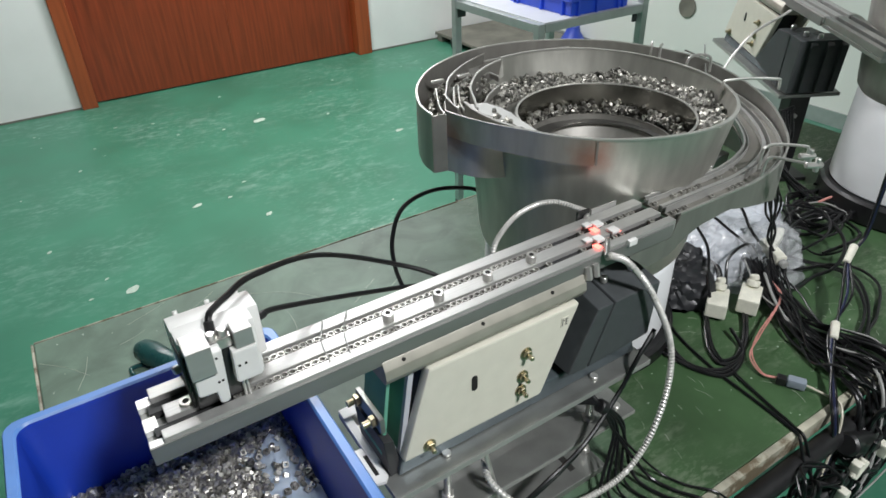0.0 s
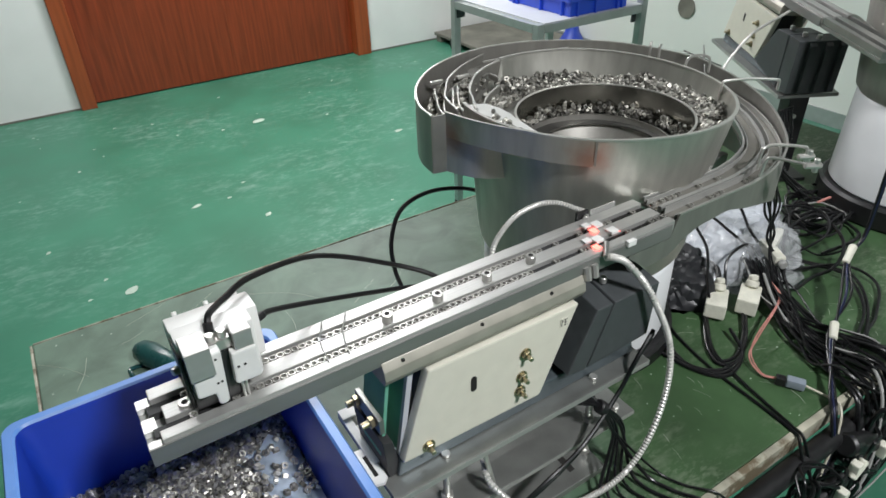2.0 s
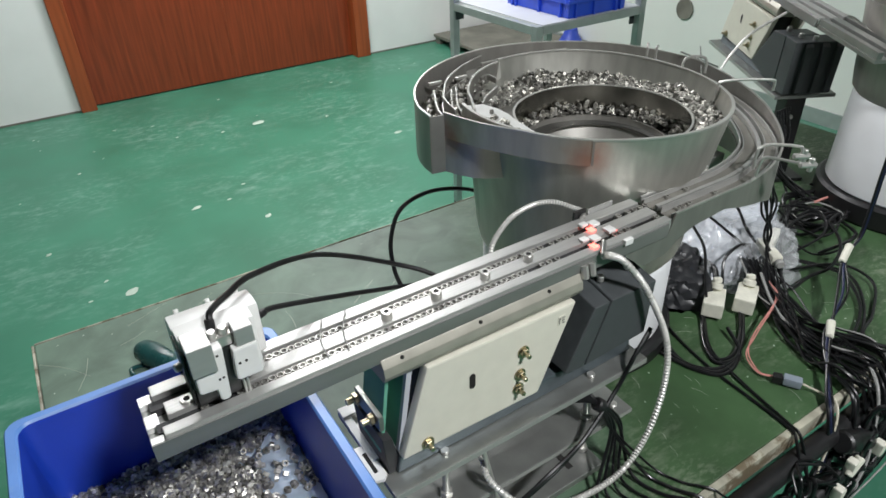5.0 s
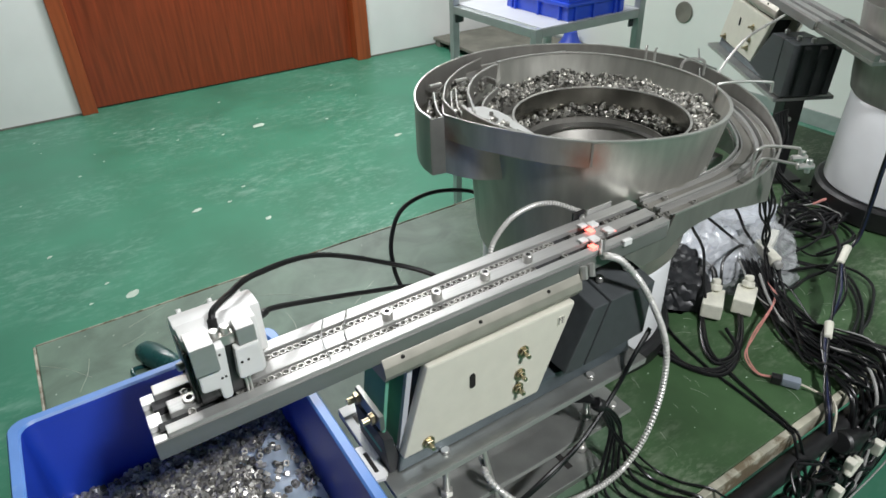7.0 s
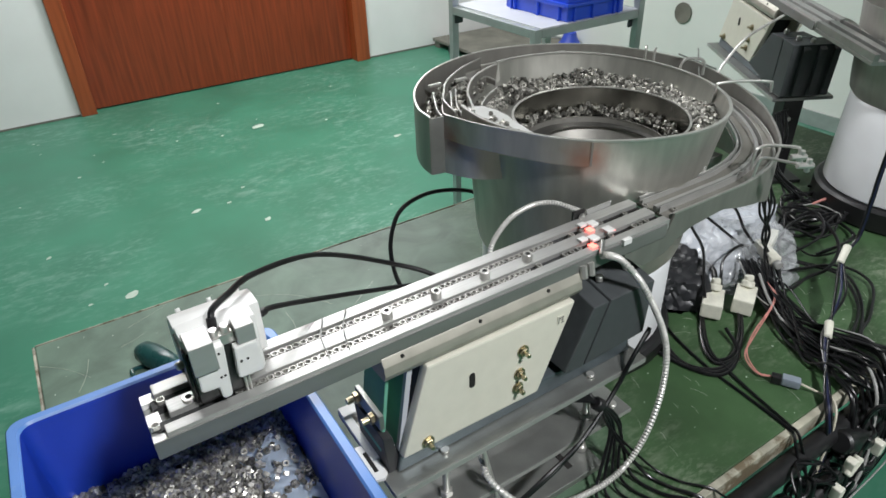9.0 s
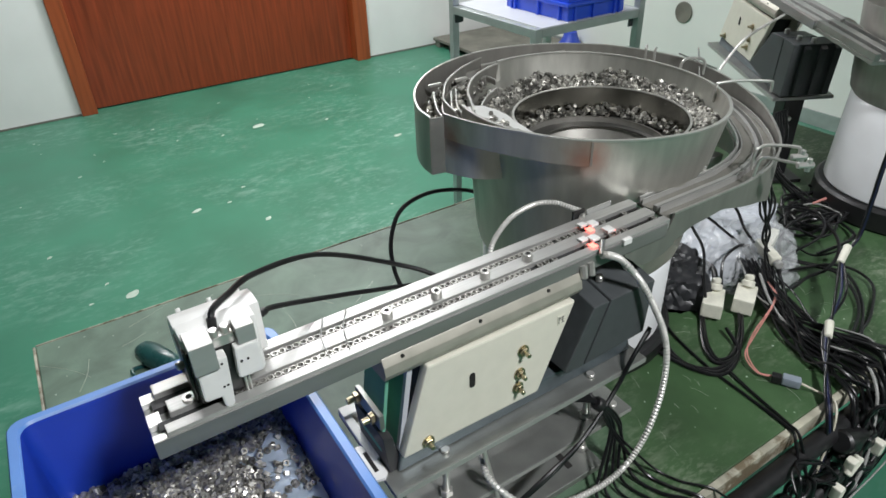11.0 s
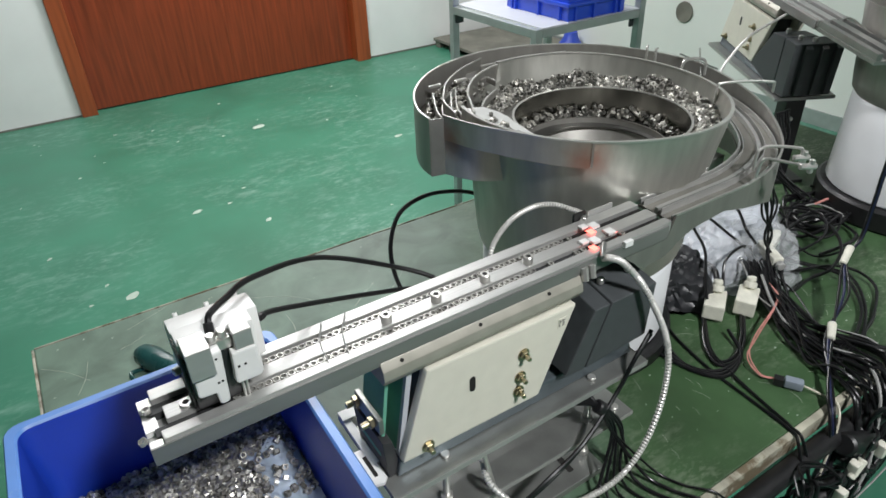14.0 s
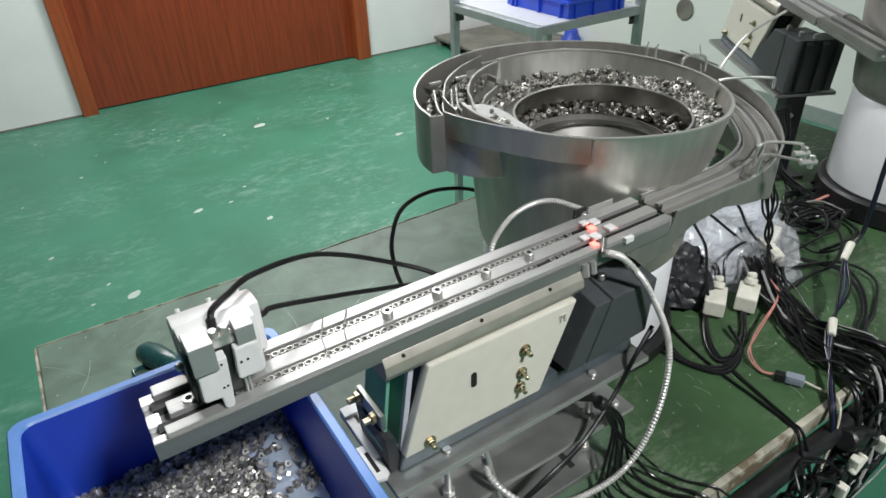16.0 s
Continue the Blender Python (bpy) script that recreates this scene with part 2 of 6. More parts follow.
M["sensor"] = material("black_sensor_head", (0.02, 0.02, 0.02), 0.4)
M["tube"] = material("lit_tube", (1.0, 0.98, 0.94), 0.4, emit=4.0)
M["dark_steel"] = material("dull_dark_steel", (0.14, 0.138, 0.13), 0.5, 0.8, vary=0.15, scale=30)
M["channel"] = material("worn_channel_steel", (0.27, 0.26, 0.235), 0.48, 0.6, vary=0.2, scale=18, rough_vary=0.1)
M["inner"] = material("dark_reflecting_stainless", (0.34, 0.33, 0.30), 0.24, 1.0, vary=0.12, scale=12, stretch=(4, 4, 1), rough_vary=0.06)
M["sheet_blue"] = material("pale_blue_plastic_sheet", (0.70, 0.80, 0.94), 0.35, vary=0.08, scale=30)
M["bowl"] = material("brushed_bowl_stainless", (0.53, 0.525, 0.48), 0.45, 0.78, vary=0.13, scale=9, stretch=(6, 6, 1.2), rough_vary=0.07, bump=0.03, bump_scale=120)
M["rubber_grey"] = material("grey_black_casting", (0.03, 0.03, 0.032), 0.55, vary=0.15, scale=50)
M["scratch"] = material("pale_paint_scratch", (0.34, 0.38, 0.31), 0.5)
M["chip"] = material("pale_paint_chip", (0.46, 0.55, 0.47), 0.7)


def heat_tint(m, spots):
    """Reddish weld heat marks round a few places of a steel part, in its own space."""
    nt = m.node_tree
    L = nt.links.new
    p = nt.nodes["Principled BSDF"]
    for at, size in spots:
        src = p.inputs["Base Color"].links[0].from_socket
        dist = nt.nodes.new("ShaderNodeVectorMath")
        dist.operation = "DISTANCE"
        dist.inputs[1].default_value = at
        L(nt.nodes["Texture Coordinate"].outputs["Object"], dist.inputs[0])
        n = nt.nodes.new("ShaderNodeTexNoise")
        n.inputs["Scale"].default_value, n.inputs["Detail"].default_value = 60, 4
        L(nt.nodes["Texture Coordinate"].outputs["Object"], n.inputs["Vector"])
        add = nt.nodes.new("ShaderNodeMath")
        add.operation, add.inputs[1].default_value = "MULTIPLY_ADD", size * 0.7
        L(n.outputs["Fac"], add.inputs[0])
        L(dist.outputs["Value"], add.inputs[2])
        r = nt.nodes.new("ShaderNodeMapRange")
        r.inputs["From Min"].default_value, r.inputs["From Max"].default_value = size * 0.5, size * 1.4
        r.inputs["To Min"].default_value, r.inputs["To Max"].default_value = 1.0, 0.0
        L(add.outputs[0], r.inputs["Value"])
        mix = nt.nodes.new("ShaderNodeMix")
        mix.data_type = "RGBA"
        L(r.outputs[0], mix.inputs["Factor"])
        L(src, mix.inputs[6])
        mix.inputs[7].default_value = (0.44, 0.28, 0.22, 1)
        L(mix.outputs[2], p.inputs["Base Color"])


# ---- building helpers ----
def bm_of(verts, faces):
    bm = bmesh.new()
    vs = [bm.verts.new(v) for v in verts]
    for f in faces:
        try:
            bm.faces.new([vs[i] for i in f])
        except ValueError:
            pass
    return bm


def box(x0, x1, y0, y1, z0, z1, bev=0.0, seg=2):
    bm = bm_of([(x, y, z) for x in (x0, x1) for y in (y0, y1) for z in (z0, z1)],
               [(0, 1, 3, 2), (4, 6, 7, 5), (0, 4, 5, 1), (2, 3, 7, 6), (0, 2, 6, 4), (1, 5, 7, 3)])
    if bev:
        bmesh.ops.bevel(bm, geom=bm.edges[:], offset=bev, segments=seg, affect="EDGES", profile=0.6)
    return bm


def prism(poly, a, b, axis="y", bev=0.0):
    """A polygon extruded from a to b: axis y takes (x, z) points, z takes (x, y), x takes (y, z)."""
    put = {"y": lambda p, c: (p[0], c, p[1]), "z": lambda p, c: (p[0], p[1], c), "x": lambda p, c: (c, p[0], p[1])}[axis]
    n = len(poly)
    bm = bm_of([put(p, a) for p in poly] + [put(p, b) for p in poly],
               [tuple(range(n)), tuple(range(2 * n - 1, n - 1, -1))] + [(i, (i + 1) % n, (i + 1) % n + n, i + n) for i in range(n)])
    bmesh.ops.recalc_face_normals(bm, faces=bm.faces[:])
    if bev:
        bmesh.ops.bevel(bm, geom=bm.edges[:], offset=bev, segments=2, affect="EDGES", profile=0.6)
    return bm


def revolve(profile, cx, cy, n=64, a0=0.0, a1=360.0):
    """A profile of (r, z) turned about the vertical through (cx, cy)."""
    full = abs(a1 - a0) >= 360
    k = n if full else n + 1
    verts, faces, m = [], [], len(profile)
    for i in range(k):
        a = radians(a0 + (a1 - a0) * i / n)
        verts += [(cx + r * math.cos(a), cy + r * math.sin(a), z) for r, z in profile]
    for i in range(n):
        j = (i + 1) % k
        faces += [(i * m + q, j * m + q, j * m + q + 1, i * m + q + 1) for q in range(m - 1)]
    bm = bm_of(verts, faces)
    bmesh.ops.remove_doubles(bm, verts=bm.verts[:], dist=1e-6)
    bmesh.ops.recalc_face_normals(bm, faces=bm.faces[:])
    return bm


def rod(p, q, r, n=12, bev=0.0, r2=None):
    """A closed round bar from p to q."""
    p, q = Vector(p), Vector(q)
    turn = (q - p).to_track_quat("Z", "Y").to_matrix().to_4x4()
    h, r2 = (q - p).length, r if r2 is None else r2
    b = min(bev, h / 3, r / 3)
    prof = [(0, 0), (r - b, 0), (r, b), (r2, h - b), (r2 - b, h), (0, h)] if b else [(0, 0), (r, 0), (r2, h), (0, h)]
    bm = revolve(prof, 0, 0, n)
    bm.transform(Matrix.Translation(p) @ turn)
    return bm


def spline(pts, steps=8):
    """A smooth curve through the points."""
    P = [Vector(p) for p in pts]
    P = [P[0] * 2 - P[1]] + P + [P[-1] * 2 - P[-2]]
    out = []
    for i in range(1, len(P) - 2):
        a, b, c, d = P[i - 1:i + 3]
        for k in range(steps):
            t = k / steps
            out.append(0.5 * (2 * b + (c - a) * t + (2 * a - 5 * b + 4 * c - d) * t * t + (3 * b - a - 3 * c + d) * t ** 3))
    return out + [P[-2]]


def tube(pts, r, n=8, steps=8, ribs=0.0):
    """A bent round cable through the points; ribs: relief of a corrugated hose."""
    c = spline(pts, steps) if steps else [Vector(p) for p in pts]
    if ribs:
        fine, acc = [c[0]], 0.0
        for a, b in zip(c, c[1:]):
            k = max(1, int((b - a).length / 0.0022))
            fine += [a.lerp(b, (i + 1) / k) for i in range(k)]
        c = fine
    verts, faces, side = [], [], None
    for i, p in enumerate(c):
        d = (c[min(i + 1, len(c) - 1)] - c[max(i - 1, 0)]).normalized()
        side = (side - d * side.dot(d)).normalized() if side else d.orthogonal().normalized()
        up = d.cross(side)
        rr = r * (1 - ribs if ribs and i % 2 else 1)
        verts += [tuple(p + (side * math.cos(q) + up * math.sin(q)) * rr) for q in [math.tau * k / n for k in range(n)]]
    for i in range(len(c) - 1):
        faces += [(i * n + k, i * n + (k + 1) % n, (i + 1) * n + (k + 1) % n, (i + 1) * n + k) for k in range(n)]
    faces += [tuple(range(n - 1, -1, -1)), tuple(range(len(verts) - n, len(verts)))]
    return bm_of(verts, faces)


def strip(path, z0, z1, thick):
    """An upright sheet wall that follows a plan path; z0 and z1: numbers or one value a point."""
    n = len(path)
    z0 = z0 if isinstance(z0, (list, tuple)) else [z0] * n
    z1 = z1 if isinstance(z1, (list, tuple)) else [z1] * n
    verts, faces = [], []
    for i, p in enumerate(path):
        a, b = Vector(path[max(i - 1, 0)]).to_2d(), Vector(path[min(i + 1, n - 1)]).to_2d()
        d = (b - a).normalized()
        o = Vector((-d.y, d.x)) * thick / 2
        for s in (1, -1):
            verts += [(p[0] + o.x * s, p[1] + o.y * s, z0[i]), (p[0] + o.x * s, p[1] + o.y * s, z1[i])]
    for i in range(n - 1):
        a, b = i * 4, i * 4 + 4
        faces += [(a, b, b + 1, a + 1), (a + 2, a + 3, b + 3, b + 2), (a + 1, b + 1, b + 3, a + 3), (a, a + 2, b + 2, b)]
    faces += [(0, 1, 3, 2), (n * 4 - 4, n * 4 - 2, n * 4 - 1, n * 4 - 3)]
    bm = bm_of(verts, faces)
    bmesh.ops.recalc_face_normals(bm, faces=bm.faces[:])
    return bm


def ribbon(inner, outer, z, thick):
    """A flat floor between two plan paths of equal length; z: a number or one value a point."""
    n = len(inner)
    z = z if isinstance(z, (list, tuple)) else [z] * n
    verts, faces = [], []
    for i in range(n):
        for p in (inner[i], outer[i]):
            verts += [(p[0], p[1], z[i] - thick), (p[0], p[1], z[i])]
    for i in range(n - 1):
        a, b = i * 4, i * 4 + 4
        faces += [(a + 1, b + 1, b + 3, a + 3), (a, a + 2, b + 2, b), (a, b, b + 1, a + 1), (a + 2, a + 3, b + 3, b + 2)]
    faces += [(0, 1, 3, 2), (n * 4 - 4, n * 4 - 2, n * 4 - 1, n * 4 - 3)]
    bm = bm_of(verts, faces)
    bmesh.ops.recalc_face_normals(bm, faces=bm.faces[:])
    return bm


def join(*bms):
    """Several bmeshes as one."""
    first = bms[0]
    for b in bms[1:]:
        me = bpy.data.meshes.new("tmp")
        b.to_mesh(me)
        b.free()
        first.from_mesh(me)
        bpy.data.meshes.remove(me)
    return first


PLACE = {}


def mesh_of(name, bm, mat, smooth=40):
    me = bpy.data.meshes.new(name)
    bm.normal_update()
    if smooth:
        limit = radians(smooth)
        for f in bm.faces:
            f.smooth = True
        for e in bm.edges:
            if len(e.link_faces) == 2:
                a, b = e.link_faces[0].calc_area(), e.link_faces[1].calc_area()
                flat = e.smooth and max(a, b) > 5 * min(a, b) and e.calc_face_angle(0.0) > 0.2 and len(bm.faces) < 120
                e.smooth = e.calc_face_angle(0.0) < limit and not flat
    bm.to_mesh(me)
    bm.free()
    me.materials.append(mat)
    return me


def thing(name, at, label, category, group="", rz=0.0):
    ob = new(name)
    ob.empty_display_size = 0.02
    ob.matrix_basis = pose(*at, 0, 0, rz)
    PLACE[ob] = pose(*at, 0, 0, rz)
    return tagged(ob, label, category, group)


def part(name, bm, mat, parent, label="", smooth=40, local=False):
    """One mesh under a thing or a part. The bmesh is in world space, or in the thing's own with local."""
    if not local:
        bm.transform(PLACE[parent].inverted())
    ob = new(name, mesh_of(name, bm, M[mat], smooth))
    ob.parent = parent
    PLACE[ob] = PLACE[parent]
    return tagged(ob, label)


def solo(name, bm, mat, at, label, category="", group="", kind="", smooth=40):
    """A thing or a piece of the setting that is a single mesh, with its origin at the given place."""
    bm.transform(Matrix.Translation(-Vector(at)))
    ob = new(name, mesh_of(name, bm, M[mat], smooth))
    ob.location = at
    PLACE[ob] = Matrix.Translation(at)
    return tagged(ob, label, category, group, kind)


def again(name, src, parent, m):
    """Another part with the same mesh, moved by m."""
    ob = new(name, src.data)
    ob.parent = parent
    ob.matrix_basis = m
    PLACE[ob] = PLACE[parent]
    return ob


# ---- setting ----
def setting():
    solo("floor", box(WEST_X - 0.2, EAST_X + 0.2, SOUTH_Y - 0.2, NORTH_Y + 0.2, -0.1, 0.0), "floor", (0, 0, 0),
         "scuffed green epoxy painted concrete floor", "floor", kind="structure", smooth=0)
    # added out of view; its dark tone holds down the bounce
    solo("ceiling", box(WEST_X - 0.2, EAST_X + 0.2, SOUTH_Y - 0.2, NORTH_Y + 0.2, CEIL_Z, CEIL_Z + 0.1), "ceiling", (0, 0, CEIL_Z),
         "unseen ceiling kept dark to cut bounced light", "ceiling", kind="structure", smooth=0)
    x0, x1, top = 0.168, 2.395, 2.18
    solo("wall_north", join(box(WEST_X, x0, NORTH_Y, NORTH_Y + 0.16, 0, CEIL_Z), box(x1, EAST_X, NORTH_Y, NORTH_Y + 0.16, 0, CEIL_Z),
                            box(x0, x1, NORTH_Y, NORTH_Y + 0.16, top, CEIL_Z)), "wall", (0, NORTH_Y, 0),
         "white painted plaster wall with faint stains", "wall", kind="structure", smooth=0)
    solo("wall_east", box(EAST_X, EAST_X + 0.16, SOUTH_Y, NORTH_Y + 0.16, 0, CEIL_Z), "wall_e", (EAST_X, 0, 0),
         "pale grey-green painted wall", "wall", kind="structure", smooth=0)
    # unseen west and south walls, added dark to deepen the shadows
    solo("wall_west", box(WEST_X - 0.16, WEST_X, SOUTH_Y, NORTH_Y + 0.16, 0, CEIL_Z), "wall_s", (WEST_X, 0, 0),
         "unseen wall kept dark to cut bounced light", "wall", kind="structure", smooth=0)
    solo("wall_south", box(WEST_X - 0.16, EAST_X + 0.16, SOUTH_Y - 0.16, SOUTH_Y, 0, CEIL_Z), "wall_s", (0, SOUTH_Y, 0),
         "unseen wall kept dark to cut bounced light", "wall", kind="structure", smooth=0)
    for a, b, c, d in ((WEST_X, x0 - 0.002, NORTH_Y - 0.006, NORTH_Y - 0.001), (x1 + 0.002, EAST_X, NORTH_Y - 0.006, NORTH_Y - 0.001)):
        solo("trim", box(a, b, c, d, 0.0, 0.012), "pallet", ((a + b) / 2, c, 0), "thin grey grime line along the wall foot", "trim", kind="structure", smooth=0)
    solo("baseboard", box(EAST_X - 0.012, EAST_X - 0.002, SOUTH_Y, NORTH_Y - 0.02, 0.0, 0.09, 0.002), "profile", (EAST_X, 1, 0),
         "low grey-green skirting board", "baseboard", kind="structure")
    solo("wall_socket", rod((EAST_X - 0.012, 2.97, 0.484), (EAST_X - 0.001, 2.97, 0.484), 0.07, 24, 0.006), "pallet", (EAST_X, 2.97, 0.484),
         "round grey cover plate on the wall", "wall plate")
    # double-width wooden door in its frame
    door = thing("door_1", (1.28, NORTH_Y, 0), "closed wide red-brown wood grain door in its frame", "door")
    tagged(door, kind="structure")
    part("door_frame", join(prism([(x0, 0), (x0 + 0.10, 0), (x0 + 0.10, top - 0.1), (x1 - 0.12, top - 0.1), (x1 - 0.12, 0), (x1, 0), (x1, top), (x0, top)],
                                  NORTH_Y - 0.035, NORTH_Y + 0.12, "y", 0.004)), "frame", door, "red-brown moulded wooden frame")
    part("door_leaf", box(x0 + 0.104, (x0 + x1) / 2 - 0.0003, NORTH_Y + 0.06, NORTH_Y + 0.105, 0.010, top - 0.104), "door", door)
    part("door_leaf", box((x0 + x1) / 2 + 0.0003, x1 - 0.124, NORTH_Y + 0.06, NORTH_Y + 0.105, 0.010, top - 0.104), "door", door)
    for sx in (-0.07, 0.07):
        cx = (x0 + x1) / 2 + sx
        part("door_handle", join(rod((cx, NORTH_Y, 1.02), (cx, NORTH_Y - 0.05, 1.02), 0.011), rod((cx, NORTH_Y - 0.045, 1.02), (cx + sx * 1.5, NORTH_Y - 0.045, 1.02), 0.009)),
             "steel_rim", door, "steel lever handle")
    # ceiling lights above the lamps
    for lx, ly, la, lb, watts in LAMPS:
        cl = thing("ceiling_light", (lx, ly, CEIL_Z), "white ceiling light fitting with bare lamps", "ceiling light", "ceiling lights")
        part("housing", box(lx - la / 2 - 0.02, lx + la / 2 + 0.02, ly - lb / 2 - 0.01, ly + lb / 2 + 0.01, CEIL_Z - 0.06, CEIL_Z - 0.002, 0.006), "white", cl)
        for dy in (-0.04, 0.04):
            part("lamp_tube", rod((lx - la / 2, ly + dy, CEIL_Z - 0.08), (lx + la / 2, ly + dy, CEIL_Z - 0.08), 0.013), "tube", cl)
    # paint chips and marks on the floor
    rnd = random.Random(5)
    spots = [(1.10, 3.99, 0.05), (0.04, 2.48, 0.035), (0.72, 2.76, 0.022), (0.86, 3.97, 0.018), (0.45, 3.05, 0.03), (1.75, 3.3, 0.03), (2.15, 3.75, 0.03)]
    spots += [(rnd.uniform(-0.3, 2.6), rnd.uniform(1.6, 4.6), rnd.uniform(0.006, 0.016)) for _ in range(46)]
    bms = []
    for x, y, r in spots:
        a = rnd.uniform(0, 3)
        pts = []
        for k in range(9):
            q = math.tau * k / 9
            u, v = r * rnd.uniform(0.6, 1.1) * math.cos(q), r * 0.62 * rnd.uniform(0.5, 1.15) * math.sin(q)
            pts.append((x + u * math.cos(a * 0.3) - v * math.sin(a * 0.3), y + u * math.sin(a * 0.3) + v * math.cos(a * 0.3)))
        bms.append(prism(pts, 0.0004, 0.0016, "z"))
    solo("paint_chips", join(*bms), "chip", (1, 3, 0), "scattered pale chips and scuffs on the green floor", "floor marks", kind="stuff", smooth=0)


TX0, TX1, TY0, TY1 = -0.174, 2.0, 0.288, 1.226


def work_table():
    tb = thing("work_table", (0.9, 0.76, 0), "long steel workbench with a worn green painted top", "table")
    t = TABLE_Z
    part("tabletop", box(TX0, TX1, TY0 + 0.012, TY1, t - 0.03, t, 0.003), "table", tb, "green painted tabletop, grey towards one end")
    part("edge_strip", box(TX0, TX1, TY0, TY0 + 0.0115, t - 0.034, t + 0.001, 0.002), "edge", tb, "chipped bare wooden edge strip")
    part("edge_strip", box(TX0, TX1, TY1 + 0.0005, TY1 + 0.0045, t - 0.032, t + 0.001, 0.002), "edge", tb, "chipped bare wooden edge strip")
    part("edge_strip", box(TX0 - 0.0055, TX0 - 0.0005, TY0, TY1, t - 0.032, t + 0.001, 0.002), "edge", tb, "chipped bare wooden edge strip")
    for x in (TX0 + 0.05, (TX0 + TX1) / 2, TX1 - 0.05):
        for y in (TY0 + 0.06, TY1 - 0.06):
            part("leg", box(x - 0.022, x + 0.022, y - 0.022, y + 0.022, 0.0, t - 0.031, 0.003), "profile", tb)
    for y in (TY0 + 0.06, TY1 - 0.06):
        part("rail", box(TX0 + 0.073, (TX0 + TX1) / 2 - 0.023, y - 0.018, y + 0.018, t - 0.075, t - 0.031, 0.003), "profile", tb)
        part("rail", box((TX0 + TX1) / 2 + 0.023, TX1 - 0.073, y - 0.018, y + 0.018, t - 0.075, t - 0.031, 0.003), "profile", tb)
    rnd = random.Random(8)
    lines = [[(0.20, 1.16), (0.30, 1.10), (0.36, 1.02)]]
    for _ in range(14):
        x, y, a, s = rnd.uniform(-0.16, 0.5), rnd.uniform(0.78, 1.2), rnd.uniform(0, 3.1), rnd.uniform(0.015, 0.06)
        lines.append([(x, y), (x + s * math.cos(a), min(1.22, y + s * math.sin(a))), (x + 2 * s * math.cos(a + 0.1), min(1.22, y + 2 * s * math.sin(a + 0.1)))])
    for _ in range(80):
        x, y, a, s = rnd.uniform(0.62, 1.3), rnd.uniform(0.31, 0.66), rnd.uniform(0, 3.1), rnd.uniform(0.003, 0.016)
        lines.append([(x, y), (x + s * math.cos(a), max(0.31, y + s * math.sin(a))), (x + 2 * s * math.cos(a + 0.15), max(0.31, y + 2 * s * math.sin(a + 0.15)))])
    marks = []
    for ln in lines:
        pts = [(q.x, q.y) for q in spline([(x, y, 0) for x, y in ln], 6)]
        marks.append(strip(pts, t + 0.0001, t + 0.0003, rnd.uniform(0.0003, 0.0008)))
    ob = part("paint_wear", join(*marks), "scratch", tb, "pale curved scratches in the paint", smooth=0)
    tagged(ob, kind="stuff")
    chips = []
    for _ in range(60):
        x, y, r = rnd.uniform(0.62, 1.35), rnd.uniform(0.31, 0.60), rnd.uniform(0.0006, 0.0022)
        chips.append(prism([(x + r * rnd.uniform(0.5, 1.1) * math.cos(q), y + r * rnd.uniform(0.4, 1.0) * math.sin(q)) for q in [math.tau * k / 6 for k in range(6)]], t + 0.0001, t + 0.0004, "z"))
    for _ in range(40):
        x, y, r = rnd.uniform(-0.16, 0.6), rnd.uniform(0.80, 1.21), rnd.uniform(0.0006, 0.0018)
        chips.append(prism([(x + r * rnd.uniform(0.5, 1.1) * math.cos(q), y + r * rnd.uniform(0.4, 1.0) * math.sin(q)) for q in [math.tau * k / 6 for k in range(6)]], t + 0.0001, t + 0.0004, "z"))
    tagged(part("paint_chips", join(*chips), "chip", tb, "pale specks where paint has chipped", smooth=0), kind="stuff")
    part("cable_duct", rod((0.55, TY0 - 0.0175, t - 0.043), (1.7, TY0 - 0.0175, t - 0.043), 0.017, 14), "black", tb, "black corrugated sleeve along the bench edge")


# ---- nuts ----
def nut_shape(s=0.0037, h=0.0048, hole=0.0021):
    c = s * 0.62
    out = [(s, -c), (s, c), (c, s), (-c, s), (-s, c), (-s, -c), (-c, -s), (c, -s)]
    inn = [(hole * math.cos(a), hole * math.sin(a)) for a in [math.tau * (k - 0.5) / 8 for k in range(8)]]
    v = [(x, y, 0) for x, y in out] + [(x, y, h) for x, y in out] + [(x, y, 0) for x, y in inn] + [(x, y, h) for x, y in inn]
    f = []
    for i in range(8):
        j = (i + 1) % 8
        f += [(i, j, j + 8, i + 8), (i + 8, j + 8, j + 24, i + 24), (i + 16, i + 24, j + 24, j + 16), (i, i + 16, j + 16, j)]
    return v, f


def nut_heap(places, size=1.0, mat="nuts"):
    """Many nuts joined in one mesh: places are (x, y, z) of their centres."""
    v, f = nut_shape(0.0042 * size, 0.0052 * size, 0.0024 * size)
    base = np.array(v) - np.array((0, 0, 0.0026 * size))
    rnd = np.random.RandomState(7)
    verts, faces = [], []
    for k, p in enumerate(places):
        a = rnd.uniform(-1, 1, 3) * (1.3, 1.3, 3.1)
        verts.append(base @ np.array(Euler(a).to_matrix()).T + np.array(p))
        faces += [tuple(i + k * len(v) for i in q) for q in f]
    me = bpy.data.meshes.new("nuts")
    me.from_pydata(np.concatenate(verts).tolist(), [], faces)
    me.materials.append(M[mat])
    return me


# ---- bowl feeder ----
CX, CY = 0.725, 0.7075


def ring_pt(r, a):
    return (CX + r * math.cos(radians(a)), CY + r * math.sin(radians(a)))


